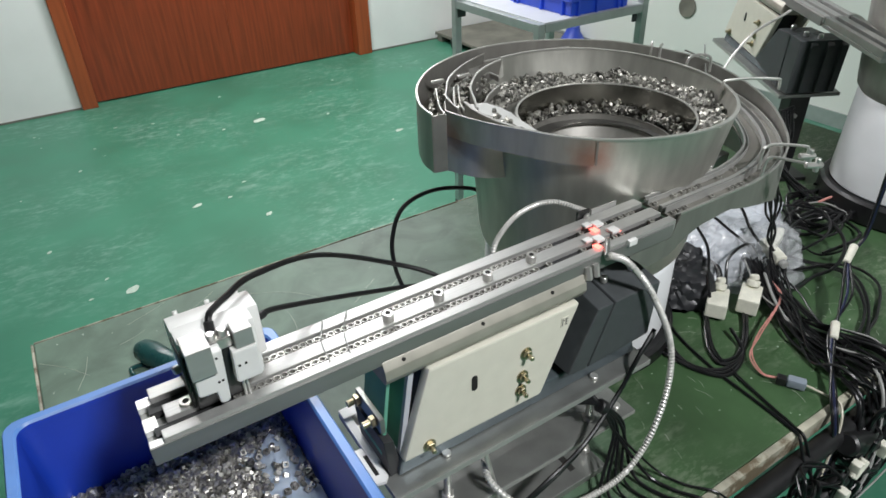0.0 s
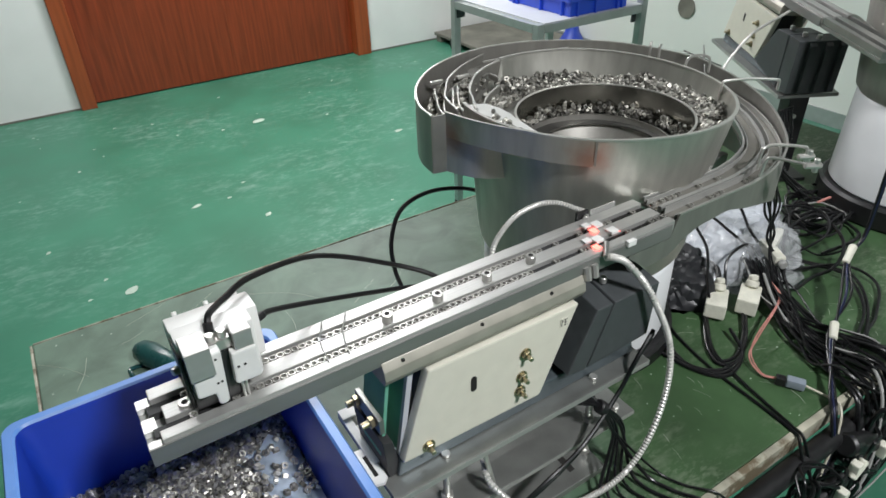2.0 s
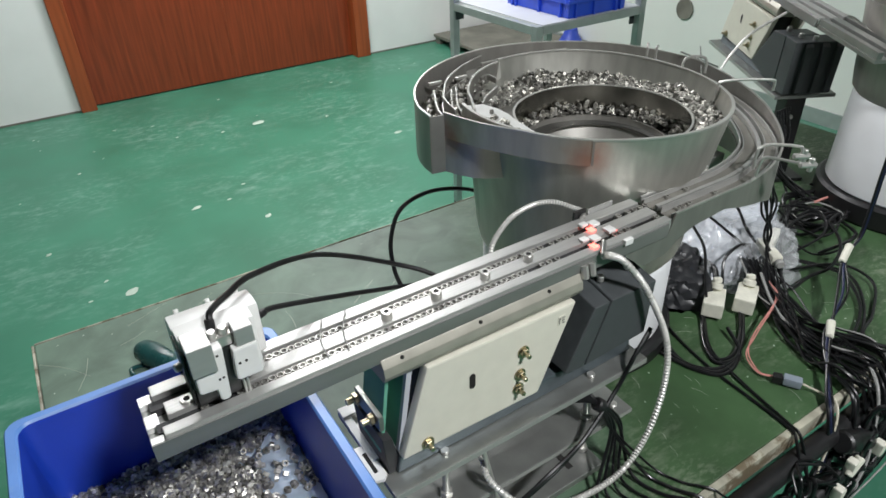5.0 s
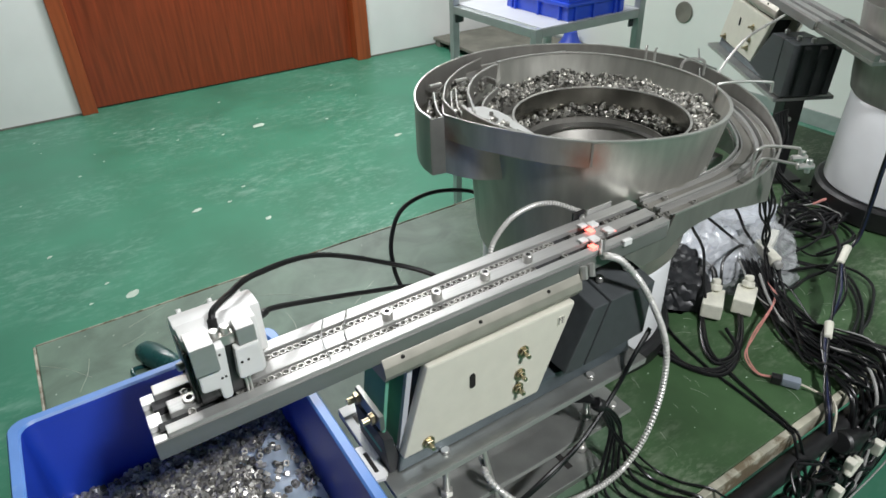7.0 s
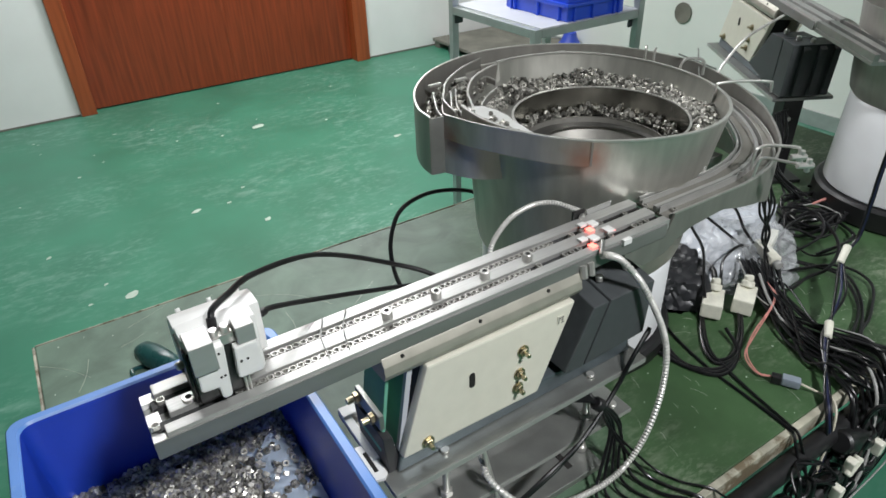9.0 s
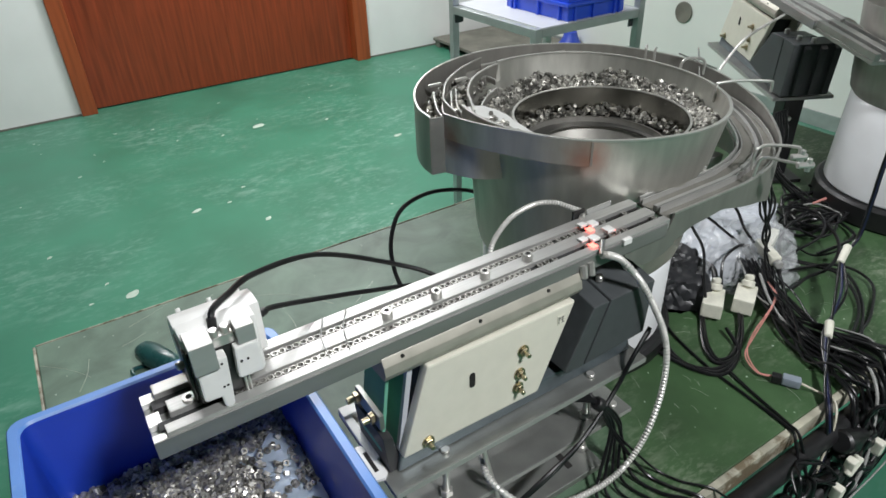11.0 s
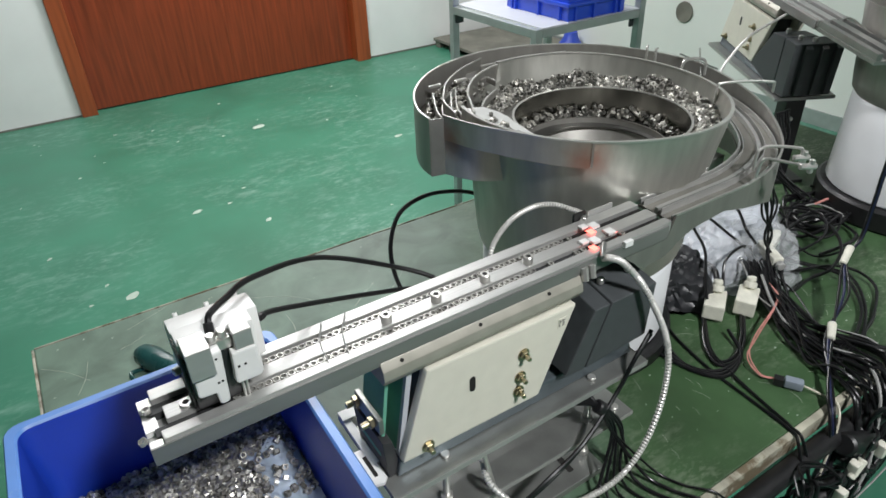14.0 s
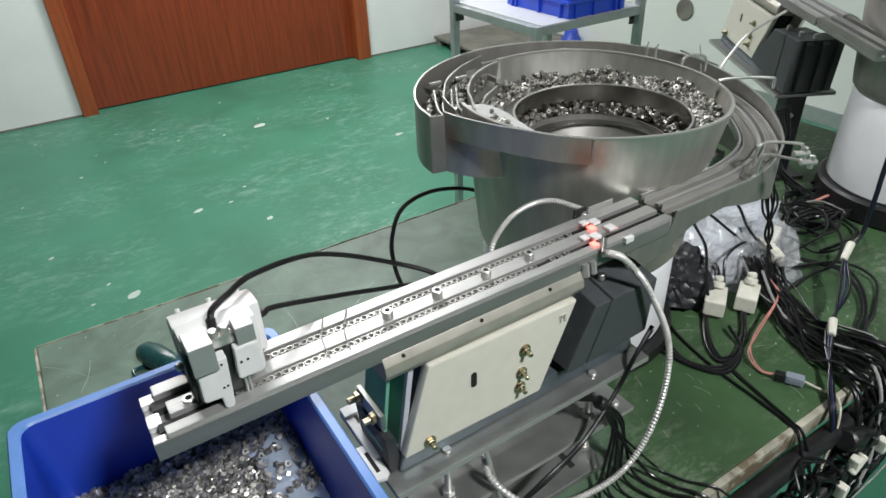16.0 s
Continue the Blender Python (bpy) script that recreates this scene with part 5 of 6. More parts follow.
        cable("cable_loop", [(0.944 - q, 0.566, 0.728), (0.895 + q, 0.527, 0.7255), (0.859 + q, 0.490, 0.7255), (0.846 + q, 0.455 + q, 0.7255), (0.885, 0.446 + q, 0.7255), (0.942, 0.473 + q, 0.726), (0.995, 0.512 + q, 0.7285)], 0.003, "cable", "looped black cable under the connector blocks", "cable", "cable loops")
    for k in range(3):
        cable("cable_loop", [(0.78 + 0.02 * k, 0.56, 0.726), (0.80, 0.47 + 0.01 * k, 0.7245), (0.835, 0.43 + 0.008 * k, 0.7245), (0.90, 0.45, 0.726), (0.93, 0.50, 0.735)], 0.0035, "cable", "looped black cable lying on the bench", "cable", "cable loops")
    for k in range(6):
        q, w = 0.008 * k, (k % 3 - 1) * 0.012
        cable("hanging_cable", [(1.045 + q, 0.575 + w, 1.035), (1.09 + w, 0.583, 0.955), (1.115 + 0.6 * q + w, 0.588, 0.885), (1.135 - w, 0.582, 0.83), (1.142 + 0.4 * w, 0.576, 0.79), (1.12 + q, 0.552, 0.765), (1.085 + q, 0.51 + w, 0.742)], 0.0024, "cable", "thin black cable hanging from the bowl outlet", "cable", "hanging cables")
    for k, m in enumerate(("cable_red", "cable_red")):
        cable("wire", [(1.08, 0.525 + 0.005 * k, 0.765), (1.06 - 0.004 * k, 0.49, 0.755), (0.95, 0.455 + 0.004 * k, 0.74), (0.895 + 0.006 * k, 0.435, 0.735), (0.880 + 0.003 * k, 0.40, 0.7275), (0.889, 0.375 + 0.003 * k, 0.731)], 0.0014, m, "pink-red wire to an inline connector", "wire", "red wires")
    cable("wire", [(0.911, 0.338, 0.732), (0.922, 0.312, 0.727), (0.925, 0.288, 0.726), (0.905, 0.268, 0.70), (0.87, 0.255, 0.62)], 0.0020, "cable_cream", "cream wire over the bench edge", "wire")
    for k in range(3):
        q = 0.006 * k
        cable("upright_cable", [(1.36 + q, 0.50, CEIL_Z - 0.01), (1.33 + q, 0.495, 1.60), (1.305 + q, 0.487, 1.02), (1.298 + q, 0.482, 0.90), (1.285 + q, 0.477, 0.82), (1.225 + q, 0.468, 0.792), (1.136 + q, 0.422 - q, 0.775), (1.03, 0.367 + q, 0.755), (0.925 + q, 0.308, 0.74), (0.889 + q, 0.278, 0.722), (0.884 + q, 0.262, 0.66), (0.88, 0.25, 0.48)], 0.0026, ("cable", "cable_blue", "cable")[k], "taped cable falling to the bench from above", "cable", "upright cables")
    for at, d in (((1.240, 0.472, 0.798), (0.045, 0.014, 0.016)), ((1.046, 0.378, 0.759), (0.036, 0.020, 0.006)), ((0.908, 0.222, 0.645), (0.022, 0.0, 0.030))):
        a = Vector(at)
        dv = Vector(d) * 0.5
        solo("tape_joint", rod(a - dv, a + dv, 0.0068, 12, 0.002, 0.0078), "ceramic", at, "white tape wrapped round cables", "cable joint", "tape joints")
    # loops standing on the bench beside the bag
    cable("cable_loop", [(1.177, 0.549, 0.745), (1.235, 0.601, 0.76), (1.313, 0.627, 0.77), (1.39, 0.619, 0.77), (1.368, 0.559, 0.765), (1.321, 0.516, 0.755), (1.252, 0.497, 0.745), (1.199, 0.506, 0.74), (1.13, 0.50, 0.74)], 0.0036, "cable", "large looped black cable on the bench", "cable", "cable loops")
    for q in (0.0, 0.012):
        cable("cable_loop", [(1.19 + q, 0.59, 0.75), (1.238, 0.53 + q, 0.742), (1.266 + q, 0.472, 0.735), (1.205 + q, 0.403, 0.73), (1.114, 0.364 - q, 0.73), (1.048, 0.354 - q, 0.735), (0.98, 0.325, 0.735), (0.95 + q, 0.272, 0.724), (0.94 + q, 0.255, 0.62)], 0.0032, "cable", "large looped black cable on the bench", "cable", "cable loops")
    for pts in ([(0.87, 0.60, 0.735), (0.849, 0.558, 0.7245), (0.827, 0.459, 0.7235), (0.821, 0.366, 0.7235), (0.815, 0.30, 0.7235), (0.806, 0.277, 0.715), (0.80, 0.245, 0.62), (0.81, 0.25, 0.42)],
                [(0.95, 0.575, 0.735), (0.935, 0.554, 0.7265), (0.870, 0.490, 0.7255), (0.846, 0.427, 0.7255), (0.832, 0.356, 0.7235), (0.822, 0.304, 0.7235), (0.816, 0.275, 0.715), (0.83, 0.245, 0.60), (0.84, 0.25, 0.42)]):
        cable("cable_loop", pts, 0.0026, "cable", "black cable running over the bench edge", "cable", "cable loops")
    # strands fanning from the connectors over the bench to its edge
    for k in range(18):
        s, u, w = rnd.uniform(-1, 1), rnd.uniform(-1, 1), rnd.random()
        z = 0.726 + 0.022 * rnd.random()
        pts = [(1.13 + 0.05 * s, 0.575 + 0.03 * u, 0.76 + 0.02 * w), (1.08 + 0.04 * s, 0.510 + 0.02 * u, z + 0.012), (1.005 + 0.06 * w + 0.012 * s, 0.425 + 0.03 * w, z),
               (0.985 + 0.10 * w + 0.01 * u, 0.350 + 0.035 * w, z), (0.975 + 0.14 * w, 0.300 + 0.030 * w, z - 0.002), (0.965 + 0.13 * w + 0.02 * s, 0.272 + 0.006 * u, 0.722 + 0.008 * w),
               (0.955 + 0.12 * w + 0.03 * s, 0.250 + 0.012 * u, 0.66), (0.93 + 0.12 * w + 0.05 * u, 0.238 + 0.02 * s, 0.57), (0.93 + 0.10 * s, 0.245, 0.40)]
        cable("bundle_cable", pts, rnd.choice((0.0016, 0.0022, 0.0026, 0.003)), "cable_grey" if k % 11 == 5 else "cable", "black cable of a tangled bundle over the bench edge", "cable", "bundle cables", 7, 7)
    # cables lying over the plastic bag
    for pts in ([(1.05, 0.70, 0.838), (1.036, 0.684, 0.83), (1.008, 0.632, 0.815), (0.969, 0.592, 0.785), (0.94, 0.562, 0.765)], [(1.125, 0.69, 0.862), (1.134, 0.659, 0.855), (1.118, 0.62, 0.83), (1.14, 0.605, 0.795)],
                [(1.07, 0.715, 0.842), (1.085, 0.693, 0.838), (1.092, 0.645, 0.82), (1.109, 0.605, 0.795)], [(1.00, 0.57, 0.76), (1.021, 0.589, 0.775), (1.041, 0.602, 0.795), (1.088, 0.606, 0.805), (1.131, 0.608, 0.79)]):
        cable("bag_cable", pts, 0.0030, "cable", "black cable lying across the plastic bag", "cable", "bag cables")
    # tangle hanging under the bench edge
    for k in range(16):
        a0, cx, cz, r = rnd.uniform(0, 6.2), rnd.uniform(0.76, 1.0), rnd.uniform(0.56, 0.66), rnd.uniform(0.03, 0.07)
        pts = [(cx + r * math.cos(a0 + 0.8 * q), 0.240 + 0.022 * math.sin(q * 1.7 + k), cz + 0.8 * r * math.sin(a0 + 0.8 * q)) for q in range(7)] + [(cx + rnd.uniform(-0.05, 0.05), 0.25, 0.36)]
        cable("tangle_cable", pts, rnd.choice((0.0022, 0.003, 0.004)), "cable", "black cable tangled below the bench edge", "cable", "tangle cables")
    for p, q, r in (((0.90, 0.25, 0.68), (0.98, 0.245, 0.645), 0.02), ((0.80, 0.235, 0.60), (0.90, 0.235, 0.62), 0.013)):
        solo("cable_sleeve", rod(p, q, r, 16, 0.004), "black", p, "black sleeve gathering cables under the bench edge", "cable sleeve", "cable sleeves")
    for x, y, z in ((0.905, 0.225, 0.645), (0.862, 0.215, 0.620), (0.787, 0.222, 0.635), (1.06, 0.255, 0.655), (0.985, 0.222, 0.640)):
        solo("hanging_plug", prism([(x - 0.008, z - 0.014), (x + 0.006, z - 0.016), (x + 0.010, z + 0.006), (x + 0.004, z + 0.016), (x - 0.008, z + 0.013)], y - 0.008, y + 0.008, "y", 0.003), "ceramic", (x, y, z), "cream cable plug among hanging cables", "plug", "hanging plugs")


def connectors():
    for x, y, rz in ((0.964, 0.559, 33), (1.024, 0.531, 28)):
        c = thing("terminal_block", (x, y, 0.728), "cream plastic cable connector block on the bench", "connector", "terminal blocks", rz)
        part("shell", box(-0.032, 0.030, -0.019, 0.019, 0.0, 0.032, 0.003), "ceramic", c, local=True)
        part("gland", join(rod((0.020, 0, 0.0325), (0.026, 0, 0.044), 0.012, 14, 0.002), rod((0.026, 0, 0.044), (0.030, 0.002, 0.054), 0.009, 12, 0.002)), "ceramic", c, "round cable gland", local=True)
        part("lock_ring", rod((0.03, 0, 0.02), (0.052, 0, 0.024), 0.013, 12, 0.002), "brass", c, "dull brass cable ring", local=True)
        part("cable_tail", tube([(0.05, 0, 0.024), (0.09, 0.01, 0.035), (0.13, 0.04, 0.03)], 0.006, 8), "cable", c, local=True)
    for x, y, rz in ((1.20, 0.605, 20), (1.155, 0.575, 60)):
        c = thing("cable_plug", (x, y, 0.765), "grey-white cable plug in the cable bundle", "plug", "cable plugs", rz)
        part("shell", join(box(-0.03, 0.03, -0.011, 0.011, 0.0, 0.022, 0.003), box(0.03, 0.05, -0.008, 0.008, 0.003, 0.019, 0.003)), "ceramic", c, local=True)
        part("collar", rod((-0.032, 0, 0.011), (-0.045, 0, 0.011), 0.009, 12, 0.002), "cable_grey", c, local=True)
    c = thing("inline_connector", (0.903, 0.352, TABLE_Z), "blue-grey inline wire connector on the bench", "connector", rz=-60)
    part("shell", box(-0.014, 0.015, -0.008, 0.008, 0.004, 0.020, 0.003), "bluegrey", c, local=True)
    part("socket", box(-0.030, -0.0145, -0.007, 0.007, 0.002, 0.017, 0.002), "black", c, local=True)


def plastic_bag():
    b = thing("plastic_bag", (1.165, 0.685, TABLE_Z), "crumpled clear plastic bag over a dark and a pale body", "plastic bag")
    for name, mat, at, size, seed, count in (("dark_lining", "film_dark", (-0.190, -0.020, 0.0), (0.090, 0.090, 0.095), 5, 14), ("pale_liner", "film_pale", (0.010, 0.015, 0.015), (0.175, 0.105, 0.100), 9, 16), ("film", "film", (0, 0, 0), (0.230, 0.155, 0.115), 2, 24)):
        rnd = random.Random(seed)
        planes = []
        for _ in range(count):
            n = Vector((rnd.gauss(0, 1), rnd.gauss(0, 1), abs(rnd.gauss(0, 0.9)))).normalized()
            planes.append((n, rnd.uniform(0.72, 0.98)))
        bm = bmesh.new()
        bmesh.ops.create_icosphere(bm, subdivisions=6 if mat == "film" else 5, radius=1)
        for v in bm.verts:
            d = v.co.copy()
            q = min([1.12] + [h / n.dot(d) for n, h in planes if n.dot(d) > 0.05])
            crease = abs(noise.noise(d * 3.1 + Vector((seed, 1, 4)))) * 0.16 + abs(noise.noise(d * 7.3 + Vector((2, seed, 1)))) * 0.08 + abs(noise.noise(d * 15 + Vector((2, 5, seed)))) * 0.035
            q *= 1.05 - crease
            v.co = Vector((at[0] + d.x * size[0] * q, at[1] + d.y * size[1] * q, max(0.001, at[2] + d.z * size[2] * q)))
        part(name, bm, mat, b, {"film": "clear crinkled plastic film", "film_pale": "pale folded plastic inside", "film_dark": "dark faceted body inside"}[mat], smooth=28, local=True)


def second_feeder(bowl, lin):
    """Another feeder of the same make farther along the bench."""
    at2 = pose(1.700, 1.028, TABLE_Z + 0.082, 0, 4.75, 241.1)
    lf2 = copy_thing(lin, at2)
    tagged(lf2, "aluminium linear feeder with a cream panel, turned away")
    PLACE[lf2] = at2
    # this one stands on a post and has a larger magnet housing
    swap = ("foot_plate", "foot_slot", "middle_plate", "column", "plate_bolt", "stay_rod", "magnet_housing", "housing_core", "housing_screw", "end_block", "slotted_tab", "tab_slot", "end_bracket")
    for ob in list(lf2.children):
        if ob.name.split(".")[0] in swap:
            for sub in list(ob.children):
                bpy.data.objects.remove(sub)
            bpy.data.objects.remove(ob)
    for poly, y1 in (([(0.1025, 0.296), (0.1585, 0.301), (0.1635, 0.1665), (0.031, 0.1915)], 0.030), ([(0.1610, 0.301), (0.2109, 0.301), (0.2140, 0.1706), (0.1665, 0.1665)], 0.064)):
        part("magnet_housing", prism(poly, -0.054, y1, "y", 0.002), "dark", lf2, "dark grey plastic magnet housing", smooth=30, local=True)
    for y0 in (-0.030, 0.010, 0.045):
        part("housing_rib", prism([(0.2125, 0.298), (0.222, 0.292), (0.224, 0.176), (0.2150, 0.173)], y0, y0 + 0.016, "y", 0.001), "dark", lf2, local=True)
    # black filler again, as shade between these halves
    part("housing_core", prism([(0.11, 0.292), (0.208, 0.296), (0.205, 0.172), (0.06, 0.19)], -0.050, 0.028, "y", 0.001), "black", lf2, "black filler standing in for shade between the housing halves", local=True)
    for x, y0 in ((0.125, -0.03), (0.175, -0.025), (0.195, 0.0)):
        part("housing_screw", rod((x, y0, 0.300), (x, y0, 0.311), 0.006, 10, 0.001), "steel_rim", lf2, local=True)
    st = thing("feeder_stand", (1.608, 0.862, TABLE_Z), "dark steel stand under the turned linear feeder", "stand", rz=241.1)
    part("stand_foot", box(-0.06, 0.06, -0.05, 0.05, 0.0005, 0.010, 0.001), "black", st, local=True)
    part("stand_post", box(-0.022, 0.022, -0.025, 0.025, 0.0105, 0.217, 0.002), "black", st, local=True)
    for z in (0.17, 0.145):
        part("terminal_screw", rod((0.022, -0.008, z), (0.030, -0.008, z), 0.006, 10, 0.001), "steel_rim", st, local=True)
    x, y, t = 1.70, 0.58, TABLE_Z
    b = thing("drum_feeder", (x, y, t), "white drum feeder base with a black rubber ring", "bowl feeder", "bowl feeders")
    part("rubber_ring", revolve([(0, t + 0.0005), (0.188, t + 0.0005), (0.193, t + 0.006), (0.193, t + 0.05), (0.186, t + 0.056), (0, t + 0.056)], x, y, 72), "black", b, "black rubber foot ring")
    part("drive_base", revolve([(0, t + 0.0565), (0.172, t + 0.0565), (0.175, t + 0.06), (0.170, 0.985), (0.164, 0.992), (0, 0.992)], x, y, 72), "white", b, "white enamelled drum base")
    part("bowl_drum", revolve([(0.05, 0.9925), (0.166, 0.9925), (0.176, 1.005), (0.180, 1.03), (0.200, 1.20), (0.197, 1.20), (0.17, 1.01), (0.05, 1.0)], x, y, 96), "steel", b, "brushed stainless bowl wall")
    part("inner_pan", revolve([(0.0, 1.10), (0.187, 1.10), (0.187, 1.097), (0.0, 1.097)], x, y, 64), "steel", b)
    for o, w, z1 in ((-0.030, 0.006, 0.3685), (0.0, 0.009, 0.368), (0.030, 0.006, 0.3685)):
        rail = box(0.243, 0.46, o - w, o + w, 0.3535, z1, 0.001)
        rail.transform(at2)
        part("chute_rail", rail, "plate_steel", b, "bright chute rail")
    bed = box(0.243, 0.46, -0.037, 0.037, 0.3445, 0.353, 0.001)
    bed.transform(at2)
    part("chute_bed", bed, "plate_steel", b)
    part("bolt_hole", rod((x - 0.1725, y + 0.02, 1.05), (x - 0.19, y + 0.02, 1.05), 0.006, 10), "black", b)


def trolley():
    x0, x1, y0, y1, zt = 1.52, 2.07, 1.775, 2.335, 0.95
    c = thing("trolley", ((x0 + x1) / 2, (y0 + y1) / 2, 0), "aluminium profile trolley with a grey sheet top", "trolley")
    w = 0.03
    for x in (x0, x1 - w):
        for y in (y0, y1 - w):
            leg = part("leg", box(x, x + w, y, y + w, 0.02, zt + 0.06 if (y > y0 or x > x0) else zt, 0.002), "profile", c)
            part("levelling_foot", rod((x + w / 2, y + w / 2, 0.0), (x + w / 2, y + w / 2, 0.0195), 0.02, 16, 0.003), "black", leg, "small black levelling foot")
    for z in (zt - 0.032, 0.22):
        for y in (y0, y1 - w):
            part("rail", box(x0 + w + 0.001, x1 - w - 0.001, y, y + w, z, z + 0.03, 0.002), "profile", c)
        for x in (x0, x1 - w):
            part("rail", box(x, x + w, y0 + w + 0.001, y1 - w - 0.001, z, z + 0.03, 0.002), "profile", c)
        part("shelf_sheet", box(x0 + 0.004, x1 - 0.004, y0 + 0.004, y1 - 0.004, z + 0.0305, z + 0.034, 0.001) if z < 0.5 else box(x0 + w, x1 - w, y0 + 0.004, y1 - 0.004, z + 0.0305, z + 0.034, 0.001), "sheet", c, "pale grey sheet shelf")
    for x, y in ((x0 + w, y1 - w), (x1 - w, y0 + w)):
        part("corner_plate", box(x - 0.02, x + 0.02, y - 0.004, y + 0.004, zt - 0.07, zt - 0.033, 0.002), "dark", c)
    cr = thing("plastic_crate", (1.80, 2.0, zt + 0.002), "bright blue plastic crate on the trolley", "crate")
    a0, a1, b0, b1, z0 = 1.68, 1.965, 1.79, 2.15, zt + 0.0025
    part("crate_body", join(box(a0, a1, b0, b0 + 0.004, z0, z0 + 0.13, 0.001), box(a0, a1, b1 - 0.004, b1, z0, z0 + 0.13, 0.001), box(a0, a0 + 0.004, b0 + 0.0045, b1 - 0.0045, z0, z0 + 0.13, 0.001),
                            box(a1 - 0.004, a1, b0 + 0.0045, b1 - 0.0045, z0, z0 + 0.13, 0.001), box(a0 + 0.0045, a1 - 0.0045, b0 + 0.0045, b1 - 0.0045, z0, z0 + 0.004)), "crate", cr)
    part("rim", join(box(a0 - 0.012, a1 + 0.012, b0 - 0.012, b0 - 0.0005, z0 + 0.05, z0 + 0.064, 0.003), box(a0 - 0.012, a0 - 0.0005, b0, b1, z0 + 0.05, z0 + 0.064, 0.003)), "crate", cr)
    for x in (a0 + 0.03, a0 + 0.12, a0 + 0.23, a1 - 0.03):
        part("rib", box(x - 0.004, x + 0.004, b0 - 0.011, b0 - 0.0005, z0, z0 + 0.0495, 0.001), "crate", cr)
    for y in (b0 + 0.04, b0 + 0.16, b0 + 0.3, b1 - 0.04):
        part("rib", box(a0 - 0.011, a0 - 0.0005, y - 0.004, y + 0.004, z0, z0 + 0.0495, 0.001), "crate", cr)
    # low board on the floor in the corner, with a small blue tub
    p = thing("floor_pallet", (3.4, 4.3, 0), "dirty grey low board on the floor in the corner", "pallet")
    part("deck", box(3.02, EAST_X - 0.03, 3.7, NORTH_Y - 0.03, 0.05, 0.075, 0.004), "pallet", p)
    for y in (3.75, 4.3, 4.82):
        part("runner", box(3.03, EAST_X - 0.04, y, y + 0.07, 0.0, 0.0495, 0.003), "pallet", p)
    for y in (4.0, 4.55):
        part("caster", rod((2.975, y, 0.05), (3.015, y, 0.05), 0.05, 20, 0.006), "black", p, "black caster wheel")
    solo("blue_tub", revolve([(0, 0.0755), (0.09, 0.0755), (0.095, 0.09), (0.06, 0.15), (0.05, 0.19), (0.042, 0.19), (0.042, 0.18), (0, 0.18)], 3.745, 3.95, 32), "blue", (3.745, 3.95, 0.0755), "small blue plastic tub standing in the corner", "tub")


def grip():
    g = thing("hand_tool", (0.02, 1.02, TABLE_Z), "dark teal plastic tool grip on the bench", "hand tool", rz=-62)
    part("handle", revolve([(0, -0.055), (0.012, -0.054), (0.020, -0.042), (0.023, -0.02), (0.021, 0.01), (0.018, 0.035), (0.010, 0.05), (0, 0.052)], 0, 0, 24), "handle", g, local=True)
    g.children[0].matrix_basis = Matrix.Translation((0, 0, 0.0232)) @ Matrix.Rotation(radians(90), 4, "Y")
    part("trigger_loop", tube([(-0.03, -0.012, 0.004), (-0.04, -0.035, 0.004), (0.0, -0.045, 0.004), (0.03, -0.03, 0.004), (0.035, -0.01, 0.006)], 0.004, 8), "handle", g, local=True)


# ---- nuts riding on the lanes ----
RELEASE = [-0.05, 1.55, 3.10, 4.70, 6.45, 8.05, 9.65, 11.36, 12.96, 14.56]
STOP_X, PITCH = 0.0605, 0.0078


def track_nuts():
    v, f = nut_shape(0.0036, 0.0042, 0.0029)
    me = mesh_of("track_nut", bm_of(v, f), M["nut"], 0)
    rnd = random.Random(9)
    made = []
    for lane, queue in ((0, 47), (1, 53)):
        ahead = STOP_X + PITCH * queue
        for i in range(queue + 14):
            if i >= queue:
                ahead += (0.055, 0.042, 0.011, 0.012)[(i + lane) % 4] if lane == 0 else (0.04, 0.018, 0.012, 0.011, 0.010, 0.045)[i % 6]
            ob = new("square_nut", me)
            tagged(ob, "small square zinc-plated nut riding on the feeder track", "nut", "track nuts")
            made.append((ob, lane, i, ahead if i >= queue else None, rnd.uniform(-0.05, 0.05)))
    return made


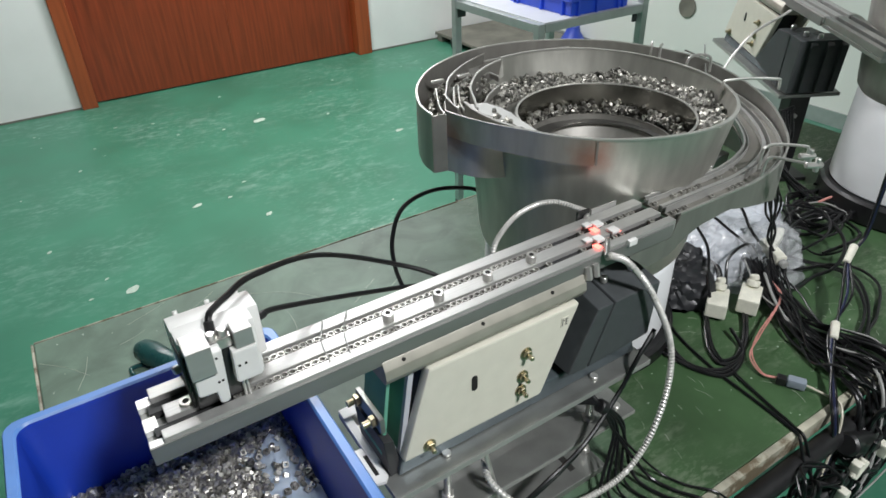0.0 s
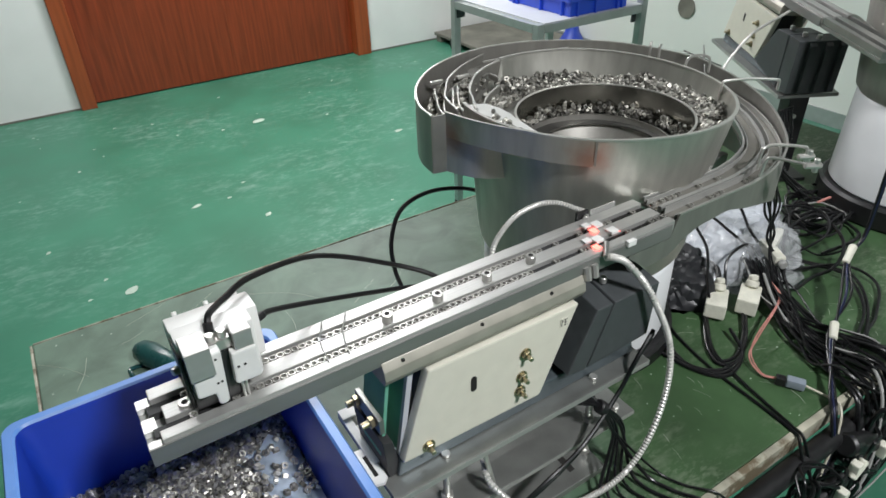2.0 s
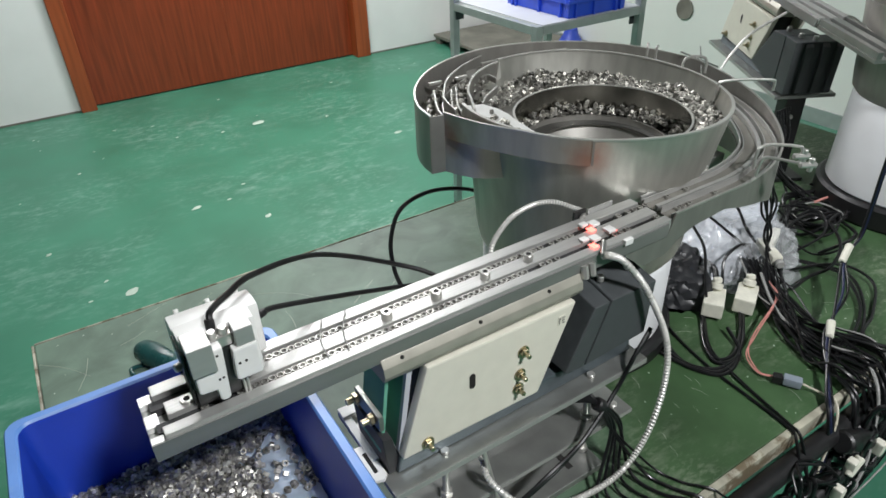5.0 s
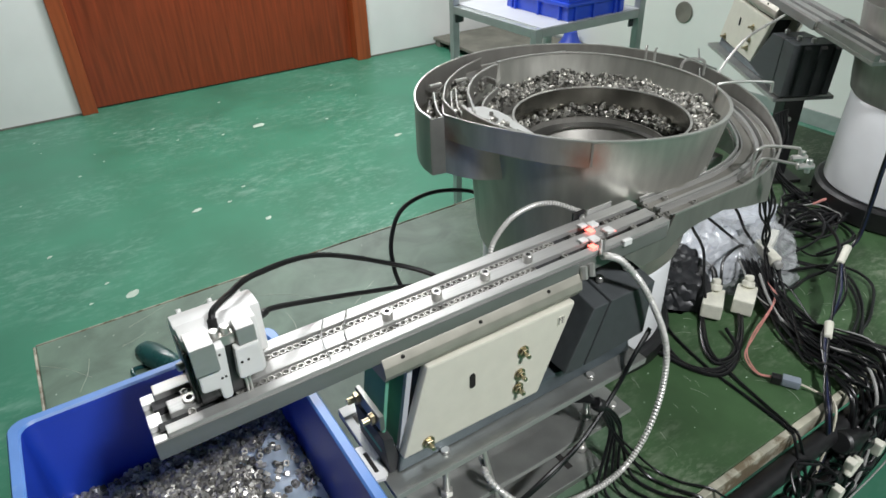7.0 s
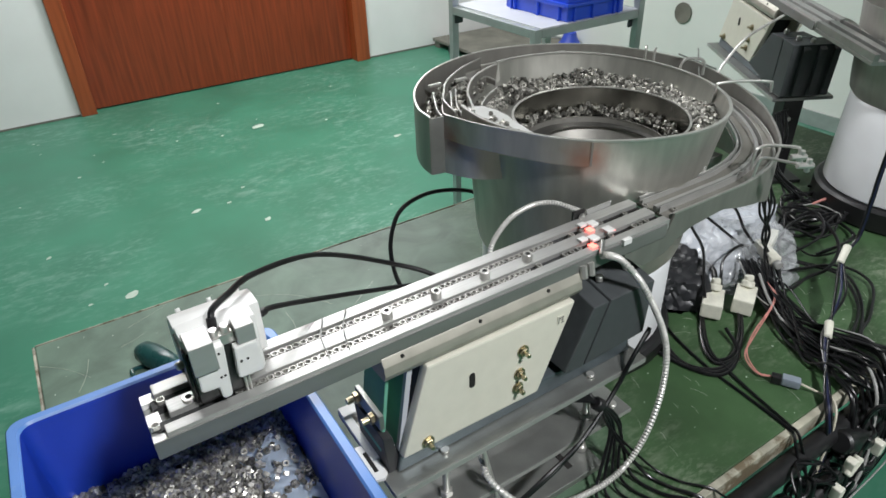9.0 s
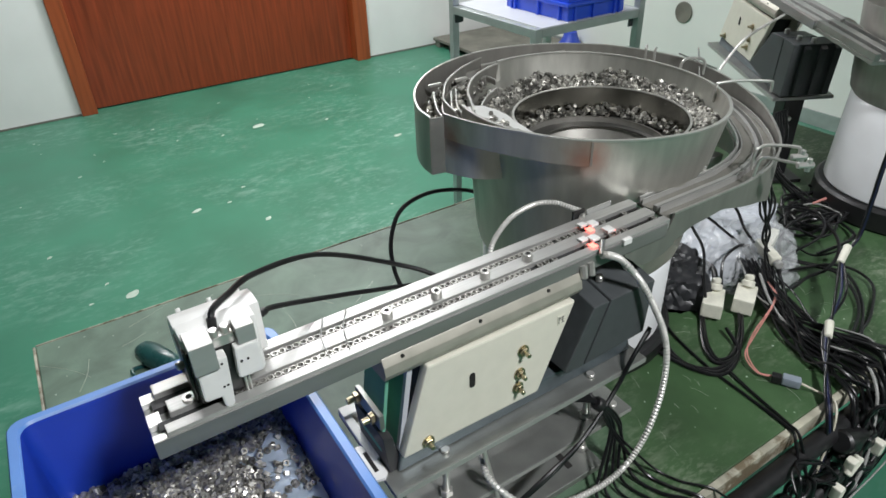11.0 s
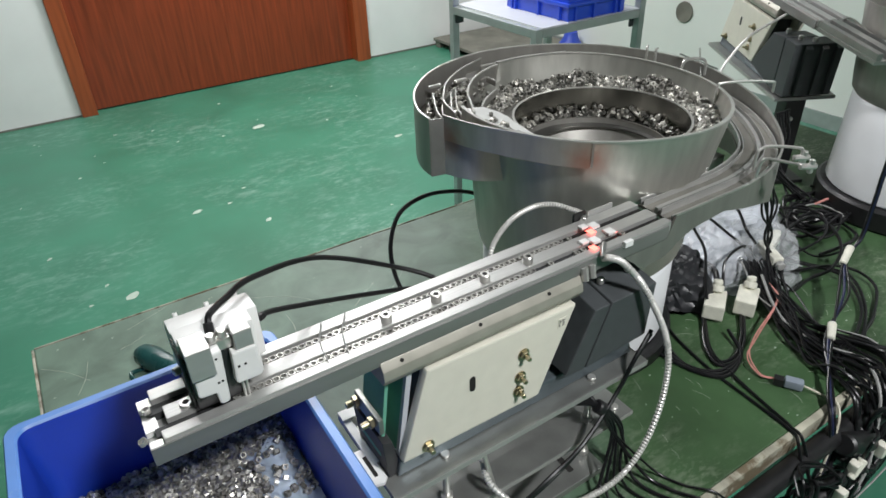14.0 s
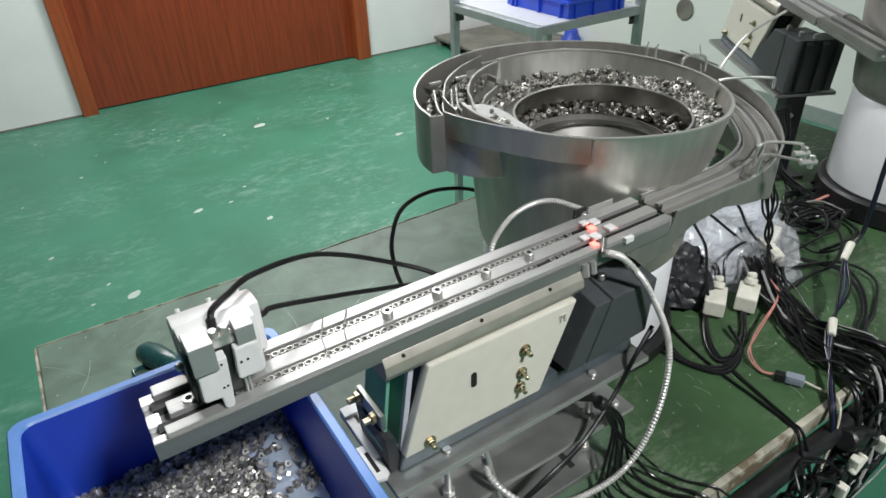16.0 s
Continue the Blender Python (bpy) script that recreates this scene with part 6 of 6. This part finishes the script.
def nut_rows(lane, i, free_x, twist):
    """Rows of one nut: waits in line, steps up at each release, then runs to the end and drops into the bin."""
    def station(t):
        steps = sum(min(1.0, max(0.0, (t - r - 0.12) / 0.3)) for r in RELEASE)
        x = STOP_X + PITCH * (i - steps)
        return x if free_x is None else max(x, free_x - 0.0205 * t)
    out, last = [], 16.0
    gone = RELEASE[i] if i < len(RELEASE) else None
    if gone is not None:
        last = max(gone, 0.0)
    times = sorted({0.0, last} | {t for r in RELEASE for t in (r + 0.12, r + 0.42) if 0 < t < last} | ({k * 0.5 for k in range(1, 32) if k * 0.5 < last} if free_x else set()))
    for t in times:
        p, a = lane_place(station(t), lane)
        out.append((t, Matrix.Translation(p) @ Matrix.Rotation(a + twist, 4, "Z")))
    if gone is not None:
        lag = 0.12 * lane
        run = [(0.25, 0.036, 0), (0.55, 0.016, 0), (0.85 + lag, -0.008, 0), (1.0 + lag, -0.0215, 0)]
        p, a = lane_place(0.0, lane)
        for dt, x, _ in run:
            if 0.02 < gone + dt < 15.95 and gone + dt > out[-1][0] + 0.02:
                out.append((gone + dt, Matrix.Translation((x, p.y, p.z)) @ Matrix.Rotation(twist, 4, "Z")))
        for dt, x, z, tilt in ((1.08, -0.0285, 1.064, -50), (1.16, -0.036, 1.015, -80), (1.24, -0.043, 0.93, -110), (1.32, -0.048, 0.822, -150)):
            t = gone + dt + lag
            if out[-1][0] + 0.02 < t < 15.97:
                out.append((t, pose(x, p.y, z, 0, tilt, 0)))
        out.append((16.0, out[-1][1]))
    return [(t, m) for k, (t, m) in enumerate(out) if k == 0 or frame(t) > frame(out[k - 1][0])]


heat_tint(M["bowl"], (((-0.150, -0.153, 0.437), 0.036), ((-0.240, 0.033, 0.428), 0.036)))
setting()
work_table()
bowl = bowl_feeder()
ring_a, ring_b = bowl_nuts()
linear = linear_feeder()
slide = gate()
parts_bin()
cables()
connectors()
plastic_bag()
second_feeder(bowl, linear)
lane_sensors(linear)
trolley()
grip()
riders = track_nuts()

# times at which the stop slide comes down and goes up again
DOWN = [(1.13, 1.55), (2.70, 3.10), (4.28, 4.70), (6.02, 6.45), (7.66, 8.05), (9.25, 9.65), (10.95, 11.36), (12.56, 12.96), (14.15, 14.56), (15.76, 16.5)]


def motions():
    rest, up = Matrix.Translation((0.0, 0.0, 0.003)), Matrix.Translation((0.0, 0.0, 0.0145))
    rows = [(0.0, up)]
    for a, b in DOWN:
        rows += [(a - 0.05, up), (a + 0.04, rest)]
        if b < 16:
            rows += [(b - 0.04, rest), (b + 0.05, up)]
    walk(slide, rows + [(16.0, rest)])
    for ob, speed in ((ring_a, -8.0), (ring_b, -6.5)):
        base = ob.location.copy()
        walk(ob, [(t, pose(*base, 0, 0, speed * t)) for t in (0.0, 4.0, 8.0, 12.0, 16.0)])
    for ob, lane, i, free_x, twist in riders:
        walk(ob, nut_rows(lane, i, free_x, twist))


motions()
